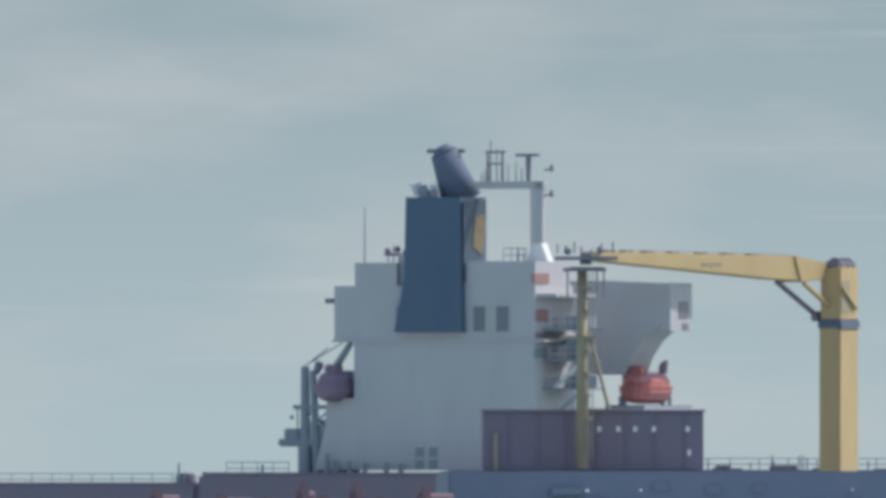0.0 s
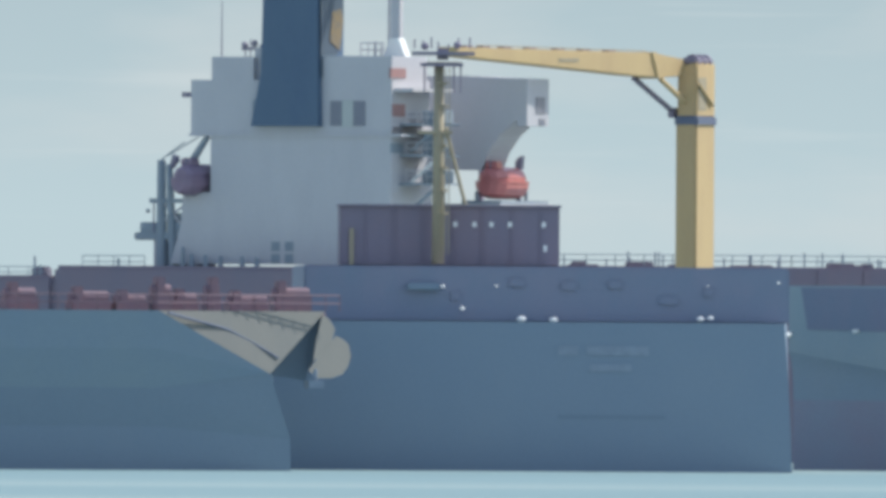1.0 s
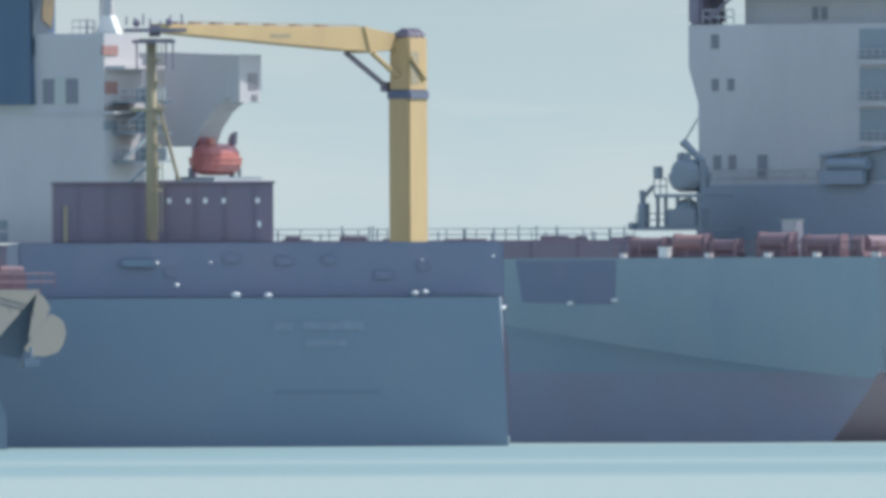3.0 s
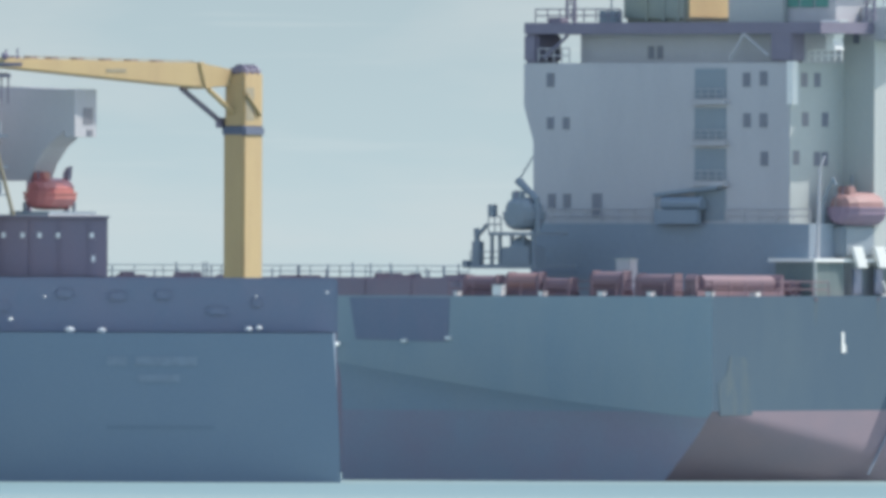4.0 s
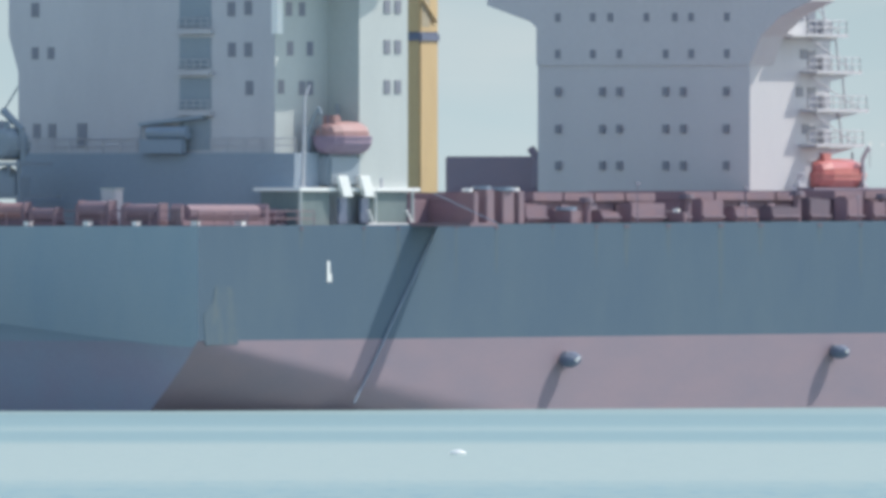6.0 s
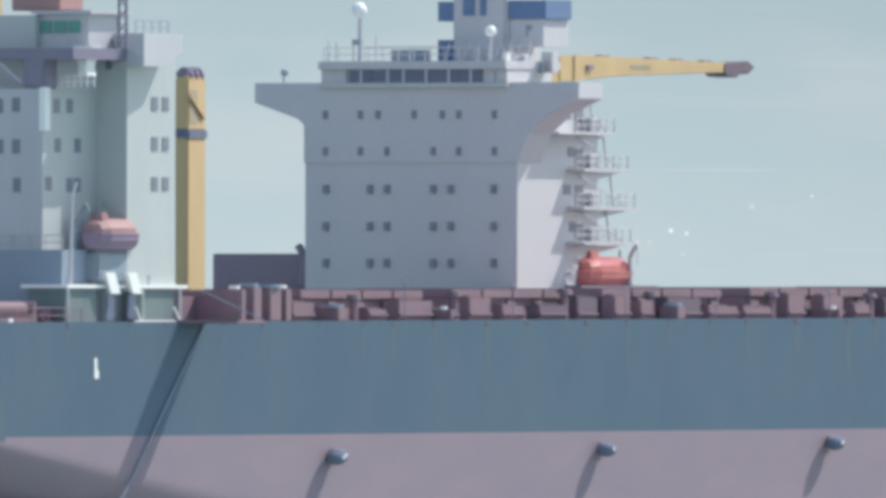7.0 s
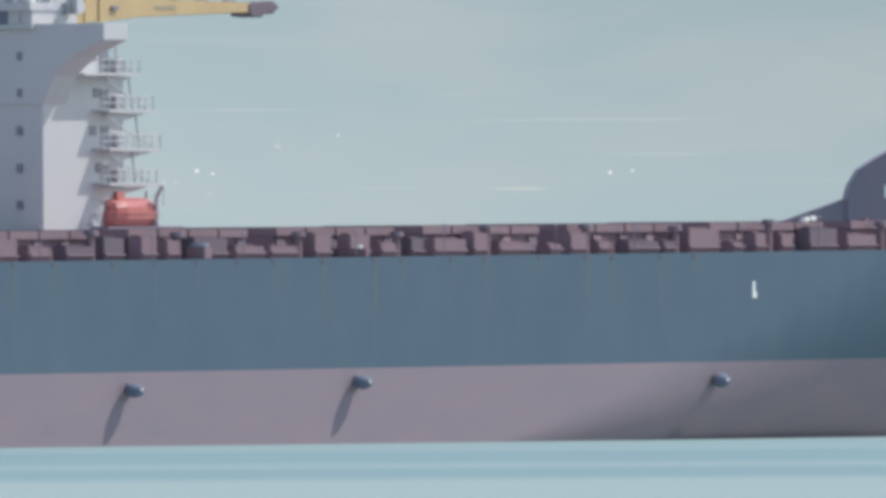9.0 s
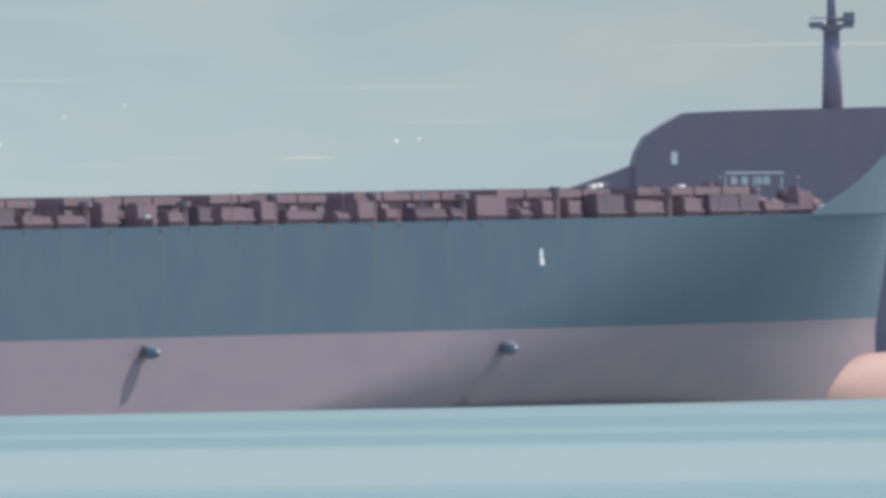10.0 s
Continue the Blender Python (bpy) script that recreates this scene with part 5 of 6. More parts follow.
    part("ladder", Solid().tube((a_at(522), 0.3, zt(776)), (a_at(522), 0.3, zt(724)), 0.06, n=6).tube((a_at(530), 0.3, zt(776)), (a_at(530), 0.3, zt(724)), 0.06, n=6), BROWN, t)
    part("stay", Solid().tube((a_at(545), 0.4, zt(640)), (a_at(600), 0.4, zt(606)), 0.05).tube((a_at(530), 0.4, zt(650)), (a_at(575), 0.4, zt(615)), 0.05), SLATE, t)
    part("platform", Solid().box(a_at(515), a_at(580), 0.2, 1.6, zt(724), zt(716)), SLATE, t)
    part("platform", Solid().box(a_at(488), a_at(560), 0.2, 1.6, zt(790), zt(776)).box(a_at(497), a_at(528), 0.3, 1.2, zt(778), zt(758)), SLATE, t, bevel=0.1)
    part("winch", Solid().ball((a_at(566), 0.8, zt(766)), 0.55).box(a_at(545), a_at(578), 0.4, 1.2, zt(785), zt(768)), SLATE, t)
    part("cross_brace", Solid().tube((a_at(536), 0.4, zt(760)), (a_at(572), 0.4, zt(730)), 0.1).tube((a_at(572), 0.4, zt(765)), (a_at(540), 0.4, zt(725)), 0.1), WHITE, t)
    part("davit_head", Solid().tube((a_at(553), 0.4, zt(660)), (a_at(560), 0.4, zt(640)), 0.25, 0.3).ball((a_at(559), 0.4, zt(648)), 0.3), BROWN, t)
    part("lamp", Solid().ball((a_at(508), 0.6, zt(738)), 0.16), SLATE, t)
    # greyed red puts this boat's shade into its colour
    lifeboat(S.pose @ pose(a_at(592), 1.5, zt(682)), 6.5, SHADE_RED, SHADE_RED, "dull red lifeboat in shade in its davits")
    part("quarter_house", Solid().box(a_at(520), a_at(600), 0.5, 3, zt(840), zt(788)), WHITE, freighter)
    # stern deck gear and rail
    for x, y0, y1 in ((8, 862, 785), (352, 858, 820), (362, 858, 835), (500, 850, 822)):
        part("deck_post", Solid().tube((a_at(x), -3, zt(y0)), (a_at(x), -3, zt(y1)), 0.13, 0.08, 8), SLATE, freighter)
    part("deck_gear", Solid().box(a_at(395), a_at(505), -3, -1, zt(862), zt(838)).box(a_at(345), a_at(372), -3, -2, zt(862), zt(838)), MAROON, freighter, bevel=0.15)
    railing("railing", freighter, [(a_at(-300, -3), -3, zt(858)), (a_at(340, -3), -3, zt(858))], SLATE, 0.8, 1.7, 0.035)
    railing("railing", freighter, [(a_at(400, -3), -3, zt(840)), (a_at(510, -3), -3, zt(840))], SLATE, 0.9, 1.2, 0.035)


details_a()


def rail_along_a():
    S = M
    x = -0.3
    zt = m_top
    rng = random.Random(5)
    ys = [S.f(-57.96, x), S.f(-49.76, x), S.f(-41.36, x), S.f(-32.23, x)]
    for y0, y1 in zip(ys, ys[1:]):
        railing("railing", maroon_ship, [(x, y0, zt), (x, y1, zt)], SLATE, 0.85, 2.2, 0.04)
    for i in range(26):
        y = ys[0] + (ys[-1] - ys[0]) * rng.random()
        part("deck_post", Solid().tube((x - 1, y, zt), (x - 1, y, zt + rng.uniform(0.5, 1.1)), 0.07, n=6), SLATE, maroon_ship)
    for i in range(14):
        y = ys[0] + (ys[-1] - ys[0]) * rng.random()
        part("bollard", Solid().box(x - 1, x - 0.3, y, y + rng.uniform(0.8, 2.4), zt - 0.1, zt + rng.uniform(0.1, 0.35)), MAROON, maroon_ship, bevel=0.08)


rail_along_a()


# ---- details of the black ship ----
def details_n():
    S = N
    a_at = lambda x, f=0.0: S.a(-83.43 + x / 25, f)
    zt = lambda y: S.z(32.28 - y / 25)
    b_at = lambda x: S.a(-97.36 + x / 25, 4)
    zb = lambda y: S.z(33.04 - y / 25, 0, 4)
    # mast with stay leg and crosstrees
    part("mast_leg", Solid().tube((b_at(786), 4.4, zb(225)), (b_at(822), 4.4, zb(362)), 0.13, n=8), OCHRE, black_ship)
    for x0, x1, y in ((737, 798, 238), (752, 812, 116)):
        part("crosstree", Solid().box(b_at(x0), b_at(x1), 3.6, 4.4, zb(y), zb(y - 6)), OCHRE, black_ship)
    for x, y in ((730, 70), (745, 72), (760, 66), (772, 74), (808, 68), (828, 66), (790, 78), (838, 84)):
        part("aerial", Solid().tube((b_at(x), 4, zb(86)), (b_at(x), 4, zb(y)), 0.06, n=6), BROWN, black_ship)
    part("mast_cabinet", Solid().box(b_at(770), b_at(790), 3.6, 4.4, zb(106), zb(86)), BROWN, black_ship, bevel=0.03)
    for x, y in ((806, 80), (748, 82)):
        part("mast_light", Solid().ball((b_at(x), 4, zb(y)), 0.27), BROWN, black_ship)
    for x in (748, 800, 812):
        part("hanger", Solid().tube((b_at(x), 4, zb(112)), (b_at(x), 4, zb(165)), 0.06, n=6), BROWN, black_ship)
    for y in (150, 190, 260, 300, 340, 380):
        part("rung_band", Solid().tube((b_at(778), 4, zb(y)), (b_at(778), 4, zb(y - 4)), 0.5, n=12), OCHRE, black_ship)
    part("mast_ladder", Solid().box(b_at(784), b_at(786), 3.3, 3.4, zb(450), zb(120)).box(b_at(791), b_at(793), 3.3, 3.4, zb(450), zb(120)), OCHRE, black_ship)
    part("pilaster", Solid().box(b_at(618), b_at(626), 5.8, 6.05, zb(470), zb(405)), OCHRE, black_ship, "ochre pipe on the deckhouse")
    for x, y in ((965, 438), (775, 458)):
        part("port", Solid().box(b_at(x) - 0.12, b_at(x) + 0.12, 5.9, 6.1, zb(y + 6), zb(y - 5)), BRIGHT, black_ship)
    part("roof_coping", Solid().box(a_at(254), a_at(648), 5.8, 14.2, zt(347), zt(343)), MAROON, black_ship)
    for i in range(7):
        x = 300 + i * 52
        part("wall_rib", Solid().box(a_at(x) - 0.06, a_at(x) + 0.06, 5.92, 6.02, zt(450), zt(350)), MAROON, black_ship)
    # winches, drums and glinting fittings on the stern deck
    rng = random.Random(9)
    for i in range(6):
        x = 460 + i * 92 + rng.uniform(-20, 20)
        y = rng.uniform(480, 548)
        w = rng.uniform(0.3, 0.8)
        part("stern_fitting", Solid().box(a_at(x) - w, a_at(x) + w, 1.85, 2.02, zt(y + 8), zt(y - 8)), POOP, black_ship, bevel=0.06)
    for x, y, w in ((575, 545, 9), (632, 546, 8), (892, 543, 7), (910, 541, 6), (435, 488, 4), (530, 487, 3), (905, 485, 2.5), (470, 527, 5), (1046, 570, 6), (1030, 478, 3)):
        part("white_fitting", Solid().ball((a_at(x), 1.3, zt(y)), w / 25, 0.35, w / 40), BRIGHT, black_ship, "small white fitting catching the sun", smooth=True)
    part("rubbing_bar", Solid().box(a_at(640), a_at(830), -0.02, 0.0, zt(721), zt(714)), NEAR_LOW, black_ship)
    part("fairlead", Solid().box(a_at(372), a_at(430), 1.4, 2.0, zt(495), zt(482)), BLACK, black_ship, bevel=0.1)


details_n()

# ---- details of the ship with the tall bridge front ----
def details_c():
    S = C
    a_at = lambda x, f=0.0: S.a(-16.75 + x / 25, f)
    zt = lambda y: S.z(35.08 - y / 25)
    top = zt(88)
    part("roof_edge", Solid().box(a_at(676), a_at(1008), -0.7, 7, zt(102), zt(88)), MAUVE, tall_ship, bevel=0.05)
    part("sill", Solid().box(a_at(676), a_at(1008), -0.5, 0.2, zt(134), zt(126)), MINT, tall_ship)
    for x in (722, 750, 797, 825, 865, 905, 944, 983):
        part("mullion", Solid().box(a_at(x) - 0.09, a_at(x) + 0.09, -0.5, -0.2, zt(126), zt(101)), WHITE, tall_ship)
    railing("railing", tall_ship, [(a_at(682), -0.3, top), (a_at(1000), -0.3, top)], WHITE, 1.0, 1.3, 0.03)
    railing("railing", tall_ship, [(a_at(700), 4, top), (a_at(990), 4, top)], WHITE, 1.1, 1.4, 0.03)
    for x, y in ((686, 48), (700, 52), (730, 55), (770, 42), (797, 65), (830, 62), (857, 60), (950, 60), (1010, 48), (1042, 50)):
        part("aerial", Solid().tube((a_at(x, 2), 2, top), (a_at(x, 2), 2, zt(y)), 0.06, 0.04, 6), WHITE, tall_ship)
    dome = thing("satellite_dome", S.pose, "white satellite dome on a slim post", "dome")
    part("post", Solid().tube((a_at(742, 2), 2, top), (a_at(742, 2), 2, zt(5)), 0.2, 0.14, 10), WHITE, dome)
    part("dome", Solid().ball((a_at(740, 2), 2, zt(-4)), 0.58), BRIGHT, dome, smooth=True)
    part("bracket", Solid().box(a_at(730, 2), a_at(745, 2), 1.8, 2.2, zt(58), zt(48)), SLATE, dome)
    small = thing("satellite_dome", S.pose, "small white dome on the bridge roof", "dome")
    part("post", Solid().tube((a_at(973, 3), 3, top), (a_at(973, 3), 3, zt(40)), 0.12), WHITE, small)
    part("dome", Solid().ball((a_at(973, 3), 3, zt(34)), 0.42), BRIGHT, small, smooth=True)
    # funnel with blue bands behind the wheelhouse
    f0 = 7.0
    A = lambda x: S.a(-16.75 + x / 25, f0)
    fun = part("funnel", Solid().box(A(905), A(1000), f0, f0 + 5, top - 1, zt(-60)), WHITE, tall_ship, "white funnel with blue bands", bevel=0.2)
    part("funnel_band", Solid().box(A(1000), A(1066), f0 + 0.3, f0 + 4, zt(12), zt(-22)), BAND, tall_ship, bevel=0.05)
    part("funnel_panel", Solid().box(A(1000), A(1060), f0 + 0.5, f0 + 4, zt(60), zt(12)), WHITE, tall_ship)
    part("funnel_band", Solid().box(A(876), A(905), f0 + 0.3, f0 + 3, zt(15), zt(-20)).box(A(876), A(905), f0 + 0.3, f0 + 3, zt(88), zt(48)), BAND, tall_ship)
    part("blue_rack", Solid().box(A(925), A(945), f0 - 0.1, f0, zt(5), zt(-50)).box(A(955), A(965), f0 - 0.1, f0, zt(5), zt(-50)), BAND, tall_ship)
    part("emblem", Solid().box(A(1030), A(1033), f0 + 0.42, f0 + 0.5, zt(42), zt(22)).tube((A(1036), f0 + 0.45, zt(27)), (A(1036), f0 + 0.5, zt(27)), 0.22, n=12), SLATE, tall_ship, "small dark emblem")
    for i in range(9):
        x = 905 + i * 18
        part("roof_frame", Solid().tube((A(x), f0 - 1, top), (A(x + 8), f0 - 1, zt(55)), 0.09, n=6), WHITE, tall_ship)
    part("roof_gear", Solid().box(A(820), A(880), f0 - 2, f0 - 1, top, zt(66)), SLATE, tall_ship, bevel=0.1)
    rng = random.Random(2)
    for i in range(12):
        x = rng.uniform(1005, 1105)
        part("roof_gear", Solid().box(A(x), A(x + rng.uniform(6, 20)), f0 - 3, f0 - 2, top - 0.8, zt(rng.uniform(70, 95))), rng.choice((WHITE, BRIGHT, WHITE, SLATE)), tall_ship, bevel=0.05)
    part("wing_lamp", Solid().tube((a_at(594), 1, zt(127)), (a_at(594), 1, zt(110)), 0.07).ball((a_at(596), 1, zt(107)), 0.3), SLATE, tall_ship)
    # stair tower aft: railed platforms, doors and ladders
    x0 = 0.2
    y_end = S.f(28.07, 0)
    zs = [S.z(33.79 - y / 25) for y in (185, 250, 318, 380)]
    ends = [S.f(-4.13 + x / 25, x0) for x in (876, 900, 912, 905)]
    for z, y1 in zip(zs, ends):
        railing("railing", tall_ship, [(x0, y_end, z + 0.25), (x0, y1, z + 0.25), (x0 - 3.5, y1, z + 0.25)], MAUVE, 0.95, 1.1, 0.04)
        part("bracket", Solid().side_prism([(y_end, z - 0.05), (y1 - 0.5, z - 0.05), (y_end + 1.2, z - 1.0), (y_end, z - 1.0)], -2.5, -0.2), MAUVE, tall_ship)
        part("door", Solid().box(-0.5, -0.35, y_end + 0.8, y_end + 1.9, z + 0.3, z + 1.9), PANE, tall_ship)
        part("post", Solid().tube((x0 - 0.3, y1 - 2.4, z + 0.2), (x0 - 0.3, y1 - 2.9, z + 2.5), 0.08, n=6), MAUVE, tall_ship)
        part("vent_box", Solid().box(x0 - 0.9, x0 - 0.1, y_end + 2.2, y_end + 3.3, z + 0.25, z + 1.3), WHITE, tall_ship, bevel=0.05)
        part("stair", Solid().tube((x0 - 0.2, y_end + 0.6, z + 2.6), (x0 - 0.2, y1 - 0.6, z + 0.2), 0.05, n=6), MAUVE, tall_ship)
    windows_on_side(tall_ship, [(S.f(-4.13 + x / 25, 0), S.z(33.79 - y / 25)) for x, y in ((740, 212), (795, 148), (812, 148), (800, 215), (793, 282), (803, 348))], 0.0, 0.9, 0.7)
    lifeboat(S.pose @ pose(-0.4, S.f(30.43, 0), S.z(16.67)), 7.0, ORANGE, ORANGE, "orange-red covered lifeboat below the stair tower")
    part("boat_deck", Solid().box(-4, 1.4, S.f(27.47, 0), S.f(32.87, 0), 8, S.z(15.71)), MAROON, tall_ship)
    davit(S.pose @ pose(0.8, S.f(32.07, 0.8), S.z(15.71)), 0.5, 3.0, WHITE)
    davit(S.pose @ pose(0.8, S.f(27.47, 0.8), S.z(15.71)), 0.4, 1.0, WHITE)
    # the low dark hull and mooring head towards the next ship
    part("far_bulwark", Solid().box(S.a(1.47), S.a(9.07), 2, 12, 6, S.z(17.95)), MAROON, tall_ship, "dark maroon bulwark", bevel=0.1)
    part("mooring_head", Solid().tube((S.a(8.59), 1, S.z(15.79)), (S.a(8.59), 1, S.z(17.79)), 0.5, 0.35, 10).tube((S.a(8.51), 1, S.z(17.79)), (S.a(8.07), 1, S.z(18.51)), 0.3, n=8), MAROON, tall_ship)


details_c()


def white_drums():
    for x, y, w in ((205, 456, 8), (230, 452, 14), (262, 454, 20), (285, 455, 10), (380, 489, 15), (980, 485, 14), (1262, 490, 6), (575, 492, 5)):
        yv = G.f(-4.13 + x / 25, -1.2)
        d = thing("rope_coil", G.pose @ pose(-1.2, yv, 12.95 + g_trim(yv)), "pale rope coil on a red deck stand", "rope", "deck ropes")
        h = G.z(33.79 - y / 25, -1.2, yv) - 12.95 - g_trim(yv)
        h = max(0.15, h)
        part("coil", Solid().tube((0, 0, h - 0.15), (0, 0, h + 0.1), w / 25 / 0.8, n=14), LETTER if w > 12 else BRIGHT, d)
        part("stand", Solid().box(-0.8, 0.8, -w / 28, w / 28, 0, h - 0.16), RED_DECK, d, bevel=0.05)


white_drums()

# ---- crane jib reaching out beyond the tall ship ----
J = Berth(27.07, 2620, 60)


def far_jib():
    """Slewed along its berth's y, away from the shore."""
    S = J

    def P(x, y):
        f = S.f(-4.13 + x / 25)
        return (f, S.z(33.79 - y / 25, 0, f))

    c = thing("deck_crane", S.pose, "yellow deck crane jib reaching out level behind a bridge", "crane", "deck cranes")
    f0, z0 = P(760, 60)
    part("column", Solid().box(-2.2, 0.1, f0 - 1.2, f0 + 1.4, 6, z0), YELLOW, c, bevel=0.1)
    jib = part("jib", Solid().side_prism([P(780, 92), P(780, 46), P(815, 45), P(880, 48), P(1075, 58), P(1078, 75), P(880, 82), P(815, 90)], -1.6, 0.0), YELLOW, c, "tapered yellow box jib", bevel=0.05)
    part("jib_head", Solid().side_prism([P(1070, 60), P(1112, 55), P(1123, 66), P(1112, 78), P(1100, 76), P(1092, 84), P(1075, 82), P(1070, 76)], -1.7, 0.1), RUST, c, "dark sheave head", bevel=0.05)
    part("stiffener", Solid().side_prism([P(804, 91), P(804, 45), P(814, 45), P(820, 89)], -1.7, 0.12), YELLOW, jib)
    for x in (870, 955, 1000, 1050):
        f, z = P(x, 48 + (x - 870) * 0.05)
        part("rope_guide", Solid().box(-1.0, -0.4, f - 0.6, f + 0.6, z - 0.05, z + 0.15), BROWN, jib)
    part("walkway_mark", Solid().side_prism([P(905, 69), P(940, 69), P(940, 62), P(905, 62)], 0.0, 0.04), OCHRE, jib)
    part("lamp", Solid().side_prism([P(826, 70), P(836, 70), P(836, 62), P(826, 62)], 0.0, 0.2), BROWN, jib)


far_jib()

# ---- the dark forecastle and foremast beyond the carrier's bow ----
D = Berth(80.78, 2740, 90)


def ship_d():
    S = D
    a_at = lambda x: S.a(35.98 + x / 25)
    zt = lambda y: S.z(29.24 - y / 25) - 0.0
    s = thing("bulk_carrier", S.pose, "ship with dark maroon forecastle and purple-brown foremast", "ship", "moored ships")
    P = lambda x, y: (a_at(x), zt(y) - (x - 784) * 0.0126 / 25 * 1.1)
    part("forecastle", Solid().prism([P(1125, 420), P(1125, 296), P(1133, 268), P(1150, 240), P(1180, 220), P(1216, 200), P(1300, 196), P(1568, 189), P(1900, 182), P(1900, 420)], 0, 14), MAROON, s, "dark maroon forecastle bulwark", bevel=0.1)
    part("break_plate", Solid().prism([P(1010, 420), P(1010, 334), P(1120, 294), P(1126, 294), P(1126, 420)], 0.5, 10), MAROON, s, "sloping maroon bulwark plate")
    part("hull", Solid().box(a_at(1000), a_at(1900), 0.6, 14, -1, zt(415)), MAROON, s)
    m = part("foremast", Solid().tube((a_at(1481), 4, zt(205)), (a_at(1481), 4, zt(60)), 0.82, 0.62, 16).tube((a_at(1481), 4, zt(60)), (a_at(1481), 4, zt(-60)), 0.4, 0.25, 12), BROWN, s, "tapered purple-brown foremast", smooth=True)
    part("mast_platform", Solid().tube((a_at(1481), 4, zt(66)), (a_at(1481), 4, zt(56)), 0.5, 1.1, 12).box(a_at(1443), a_at(1520), 3.2, 4.8, zt(58), zt(51)), BROWN, m)
    part("mast_lamp", Solid().box(a_at(1441), a_at(1466), 3.6, 4.4, zt(55), zt(47)), BROWN, m, bevel=0.06)
    part("mast_lamp", Solid().box(a_at(1502), a_at(1522), 3.6, 4.4, zt(52), zt(30)), BROWN, m, bevel=0.06)
    part("lamp_rail", Solid().tube((a_at(1443), 3.3, zt(40)), (a_at(1520), 3.3, zt(40)), 0.05, n=6), BROWN, m)
    part("mast_brace", Solid().tube((a_at(1488), 4, zt(45)), (a_at(1515), 4, zt(40)), 0.12), BROWN, m)
    part("lookout_window", Solid().box(a_at(1191), a_at(1202), -0.05, 0.05, zt(296), zt(274)), BRIGHT, s, "bright opening in the bulwark")


ship_d()


def bow_gear():
    """Red windlass frames and pale panels on the carrier's bow, before the dark forecastle."""
    rng = random.Random(21)
    z0 = 14.0
    for i, x in enumerate((1135, 1160, 1178, 1205, 1230, 1262, 1285, 1300, 1322, 1345, 1368, 1392, 1415, 1440)):
        xa = -7.5
        y = G.f(35.98 + x / 25, xa)
        w = thing("windlass", G.pose @ pose(xa, y, z0 + 0.1), "rusty red windlass frame on the bow", "windlass", "bow windlasses")
        h = rng.uniform(1.2, 2.6)
        part("frame", Solid().box(-0.4, 0.4, -0.7, -0.45, 0, h).box(-0.4, 0.4, 0.45, 0.7, 0, h * 0.8).box(-0.3, 0.3, -0.7, 0.7, h * 0.6, h * 0.8), RED_DECK if i % 3 else MAROON, w)
        part("drum", Solid().tube((0, -0.45, h * 0.45), (0, 0.45, h * 0.45), 0.5, n=12), RED_DECK if i % 2 else BROWN, w)
    ya, yb = G.f(87.30, -9), G.f(91.42, -9)
    r = thing("pipe_rack", G.pose @ pose(-9, ya, z0), "pale steel rack of pipes on the bow", "rack")
    n = yb - ya
    part("top_bar", Solid().box(-0.2, 0.2, 0, n, 3.0, 3.2), LETTER, r)
    for k in (0.1, 0.28, 0.52, 0.66):
        part("panel", Solid().box(-0.1, 0.1, n * k, n * (k + 0.13), 2.2, 2.9), LETTER, r, bevel=0.05)
    for k in (0.02, 0.5, 0.98):
        part("post", Solid().box(-0.1, 0.1, n * k - 0.1, n * k + 0.1, 0, 3.0), SLATE, r)
    for x, y in ((1207, 327), (1062, 324), (1050, 326), (1455, 362), (1232, 368)):
        yv = G.f(35.98 + x / 25, -6)
        f = thing("deck_locker", G.pose @ pose(-6, yv, z0), "small white deck locker near the bow", "locker", "deck lockers")
        h = max(0.4, G.z(29.24 - y / 25 - (x - 784) * 0.0005, -6, yv) - z0)
        part("body", Solid().box(-0.2, 0.2, -0.35, 0.35, h - 0.35, h), BRIGHT, f, bevel=0.03)
        part("stand", Solid().box(-0.1, 0.1, -0.1, 0.1, 0, h - 0.34), RED_DECK, f)


bow_gear()

# ---- a light blue hull just beyond the stem ----
R = Berth(97.18, 2800, 90)
blue_ship = thing("cargo_ship", R.pose, "light blue hull lying beyond the carrier's bow", "ship", "moored ships")
part("hull", Solid().prism([(0, -1), (34, -1), (36, R.z(10.44)), (0.8, R.z(10.44))], 0, 20), SKY_BLUE, blue_ship, bevel=0.2)
part("rail", Solid().box(1, 36, 0.1, 0.3, R.z(10.44), R.z(10.44) + 0.6), SKY_BLUE, blue_ship)


# ---- a small white boat lying under the near ship's side ----
def small_boat():
    d = 2380.0
    b = thing("small_boat", pose(-2413.5 / 25 * d / 2500 - 2.6, d, 0), "small white covered boat under a ship's side", "boat")
    part("hull", Solid().prism([(-1.55, 0.45), (-1.25, -0.2), (1.3, -0.2), (1.6, 0.45)], -0.9, 0.9), WHITE, b, bevel=0.1)
    part("cover", Solid().prism([(-1.3, 0.45), (-1.2, 1.0), (-0.9, 1.6), (-0.4, 1.95), (0.1, 2.0), (0.5, 1.75), (0.6, 1.25), (0.8, 1.45), (1.05, 1.0), (1.2, 0.45)], -0.7, 0.7), BRIGHT, b, "rounded white cover", bevel=0.15)
    part("gunwale", Solid().box(-1.6, 1.65, -0.95, 0.95, 0.38, 0.5), BRIGHT, b, bevel=0.04)


small_boat()

# ---- a white float on the water ----
buoy = thing("float", pose(2.42, 1900, 0), "small white float drifting on the calm sea", "float")
part("body", Solid().ball((0, 0, 0.04), 0.44, 0.44, 0.17), BRIGHT, buoy, smooth=True)
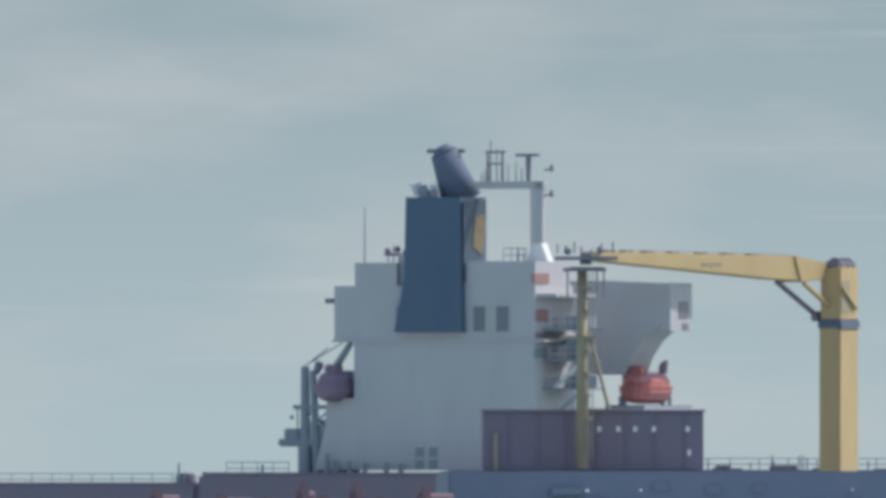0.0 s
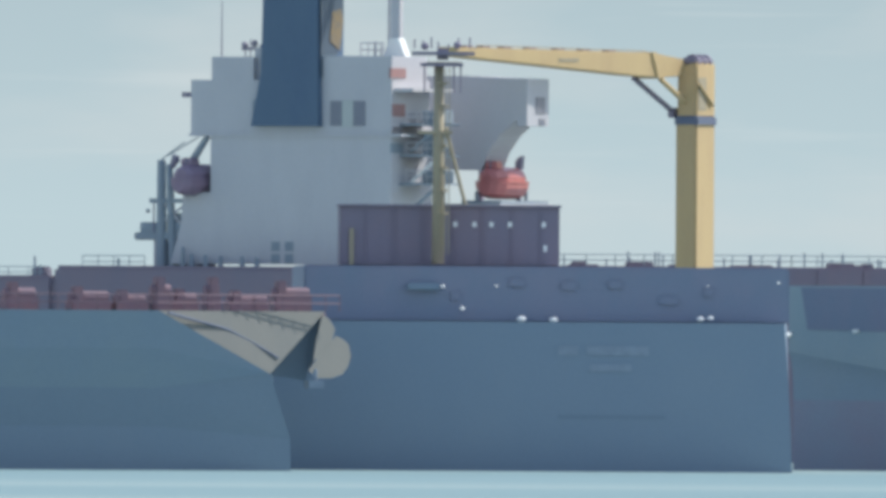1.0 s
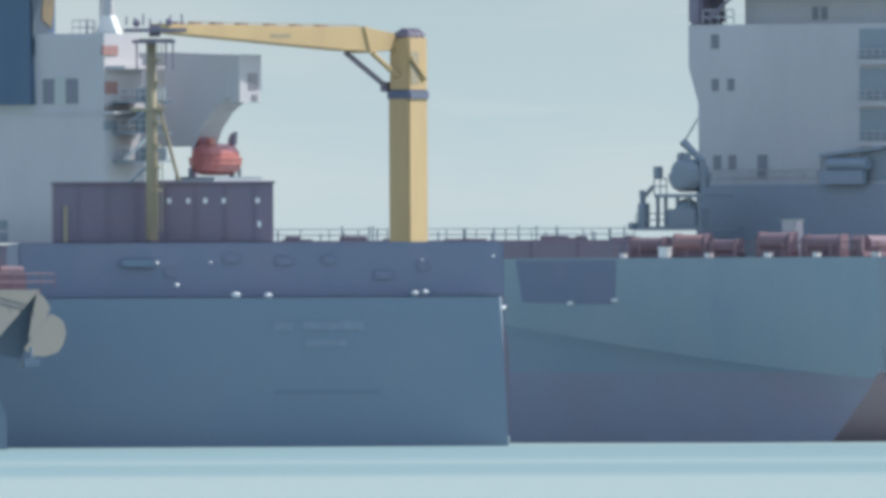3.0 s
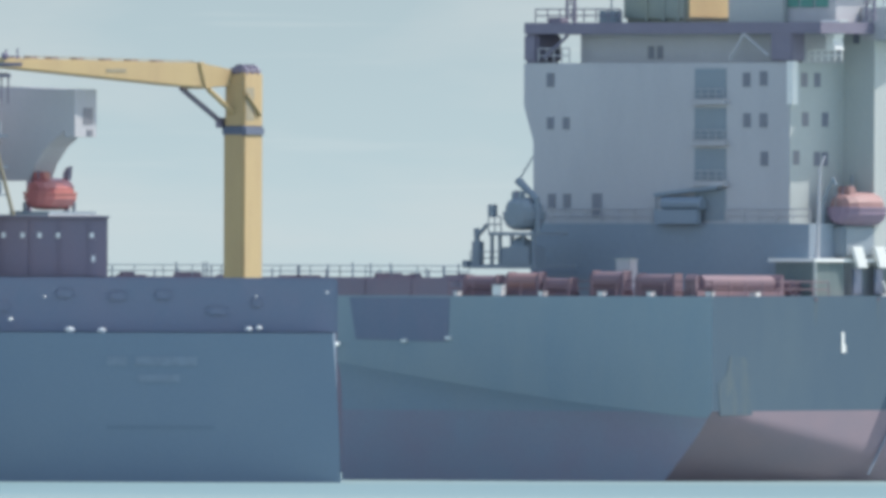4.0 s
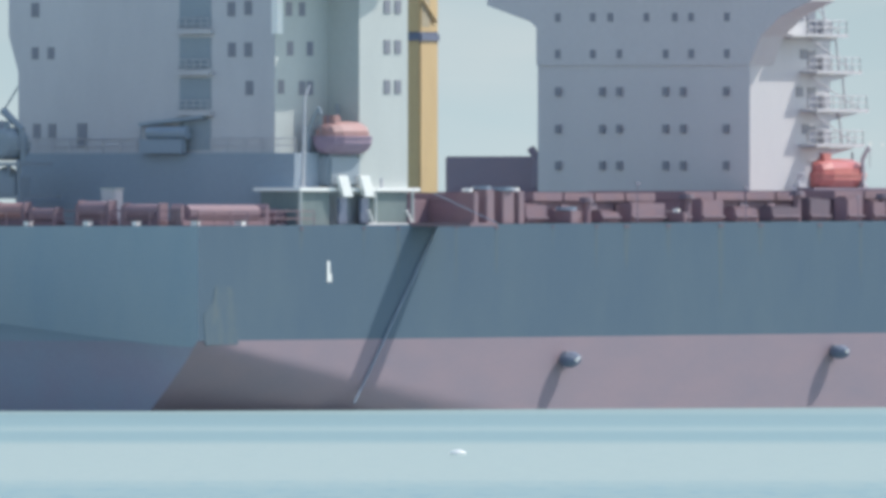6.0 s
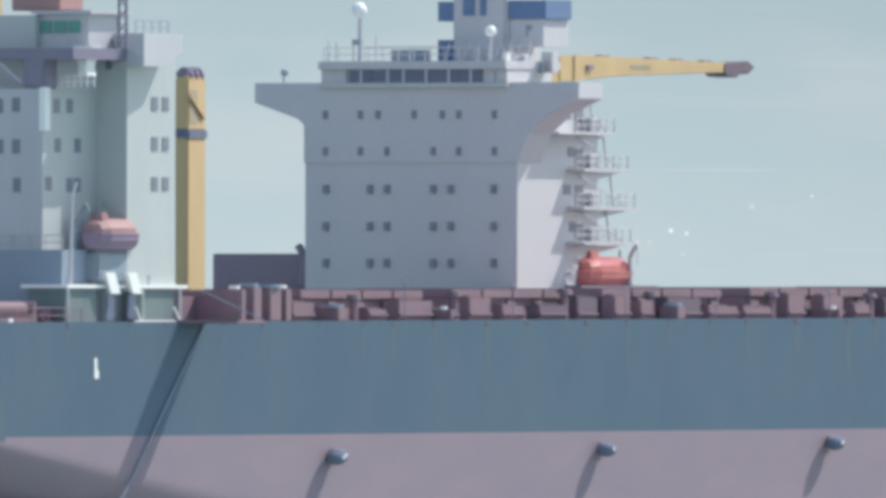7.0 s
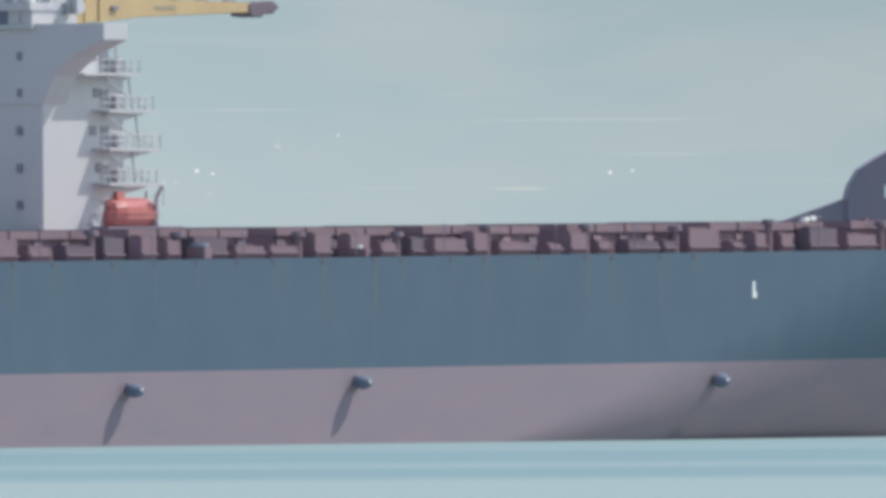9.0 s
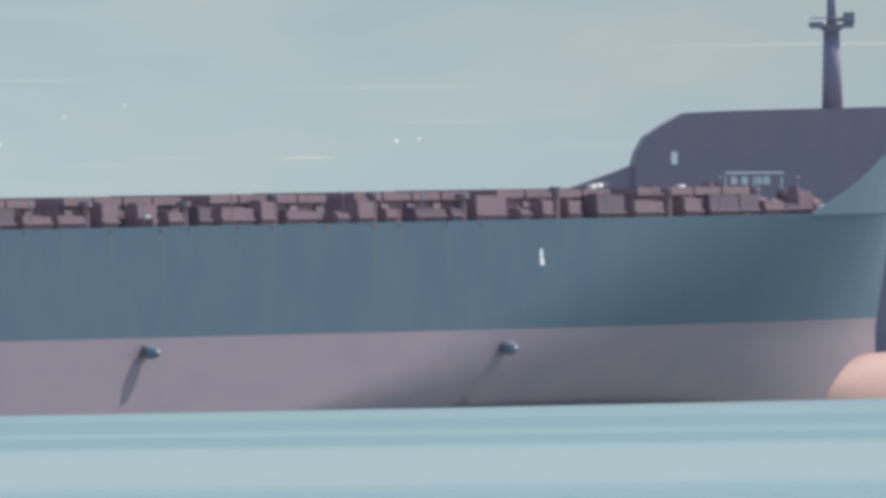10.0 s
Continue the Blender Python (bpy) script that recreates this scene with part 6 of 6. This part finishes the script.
part("cap", Solid().tube((0, 0, 0.15), (0, 0, 0.22), 0.12, n=8), BRIGHT, buoy)


# ---- thin bright cloud streaks and far glints on the distant sky ----
def glow(name, colour):
    m = bpy.data.materials.new(name)
    m.use_nodes = True
    n = m.node_tree.nodes
    n.remove(n["Principled BSDF"])
    e = n.new("ShaderNodeEmission")
    e.inputs["Color"].default_value = (*colour, 1)
    m.node_tree.links.new(e.outputs["Emission"], n["Material Output"].inputs["Surface"])
    return m


FAR = Berth(0.0, 4690, 90)
GLINT = glow("distant_sun_glint", (0.85, 0.85, 0.82))
FAINT = glow("faint_distant_glint", (0.53, 0.57, 0.58))
glints = ((977, 355, 4.5, GLINT), (1005, 360, 3.5, GLINT), (1227, 293, 2.5, GLINT), (940, 376, 4, FAINT), (918, 375, 5, FAINT), (1708, 362, 4, GLINT), (1748, 359, 3, GLINT), (998, 397, 4, FAINT), (1120, 312, 6, FAINT))
for x, y, r, m in glints:
    e = FAR.a(-4.13 + x / 25)
    z = FAR.z(33.79 - y / 25)
    part("glint", Solid().tube((e, 0, z), (e, -0.4, z), r / 25 * 1.4, n=10), m, bpy.data.objects["backdrop"]).matrix_world = FAR.pose


STREAK = glow("thin_bright_cloud", (0.45, 0.525, 0.54))
PALE = glow("soft_bright_cloud", (0.58, 0.61, 0.59))
streaks = ((912, 1190, 248, 9, STREAK), (1420, 1930, 268, 9, STREAK), (1490, 1600, 390, 7, PALE), (1225, 1380, 388, 7, STREAK), (1100, 1240, 398, 6, STREAK), (2150, 2700, 200, 10, STREAK), (1690, 1900, 330, 8, STREAK))
for x0, x1, y, t, mt in streaks:
    e0, e1 = FAR.a(-4.13 + x0 / 25), FAR.a(-4.13 + x1 / 25)
    z = FAR.z(33.79 - y / 25)
    h, w = t / 25 * 0.9, e1 - e0
    band = [(e0, z), (e0 + w * 0.2, z - h * 0.35), (e0 + w * 0.45, z - h * 0.3), (e0 + w * 0.75, z - h * 0.45), (e1, z + h * 0.1), (e0 + w * 0.8, z + h * 0.3), (e0 + w * 0.5, z + h * 0.55), (e0 + w * 0.3, z + h * 0.3)]
    part("cloud_streak", Solid().prism(band, -0.2, 0.1), mt, bpy.data.objects["backdrop"]).matrix_world = FAR.pose


def motions():
    """The float drifts slowly along the ships."""
    walk(buoy, [(t, pose(x, 1900, 0)) for t, x in ((0.0, 0.3), (3.0, 1.35), (5.6, 2.42), (8.0, 3.46), (10.0, 4.4))])


motions()
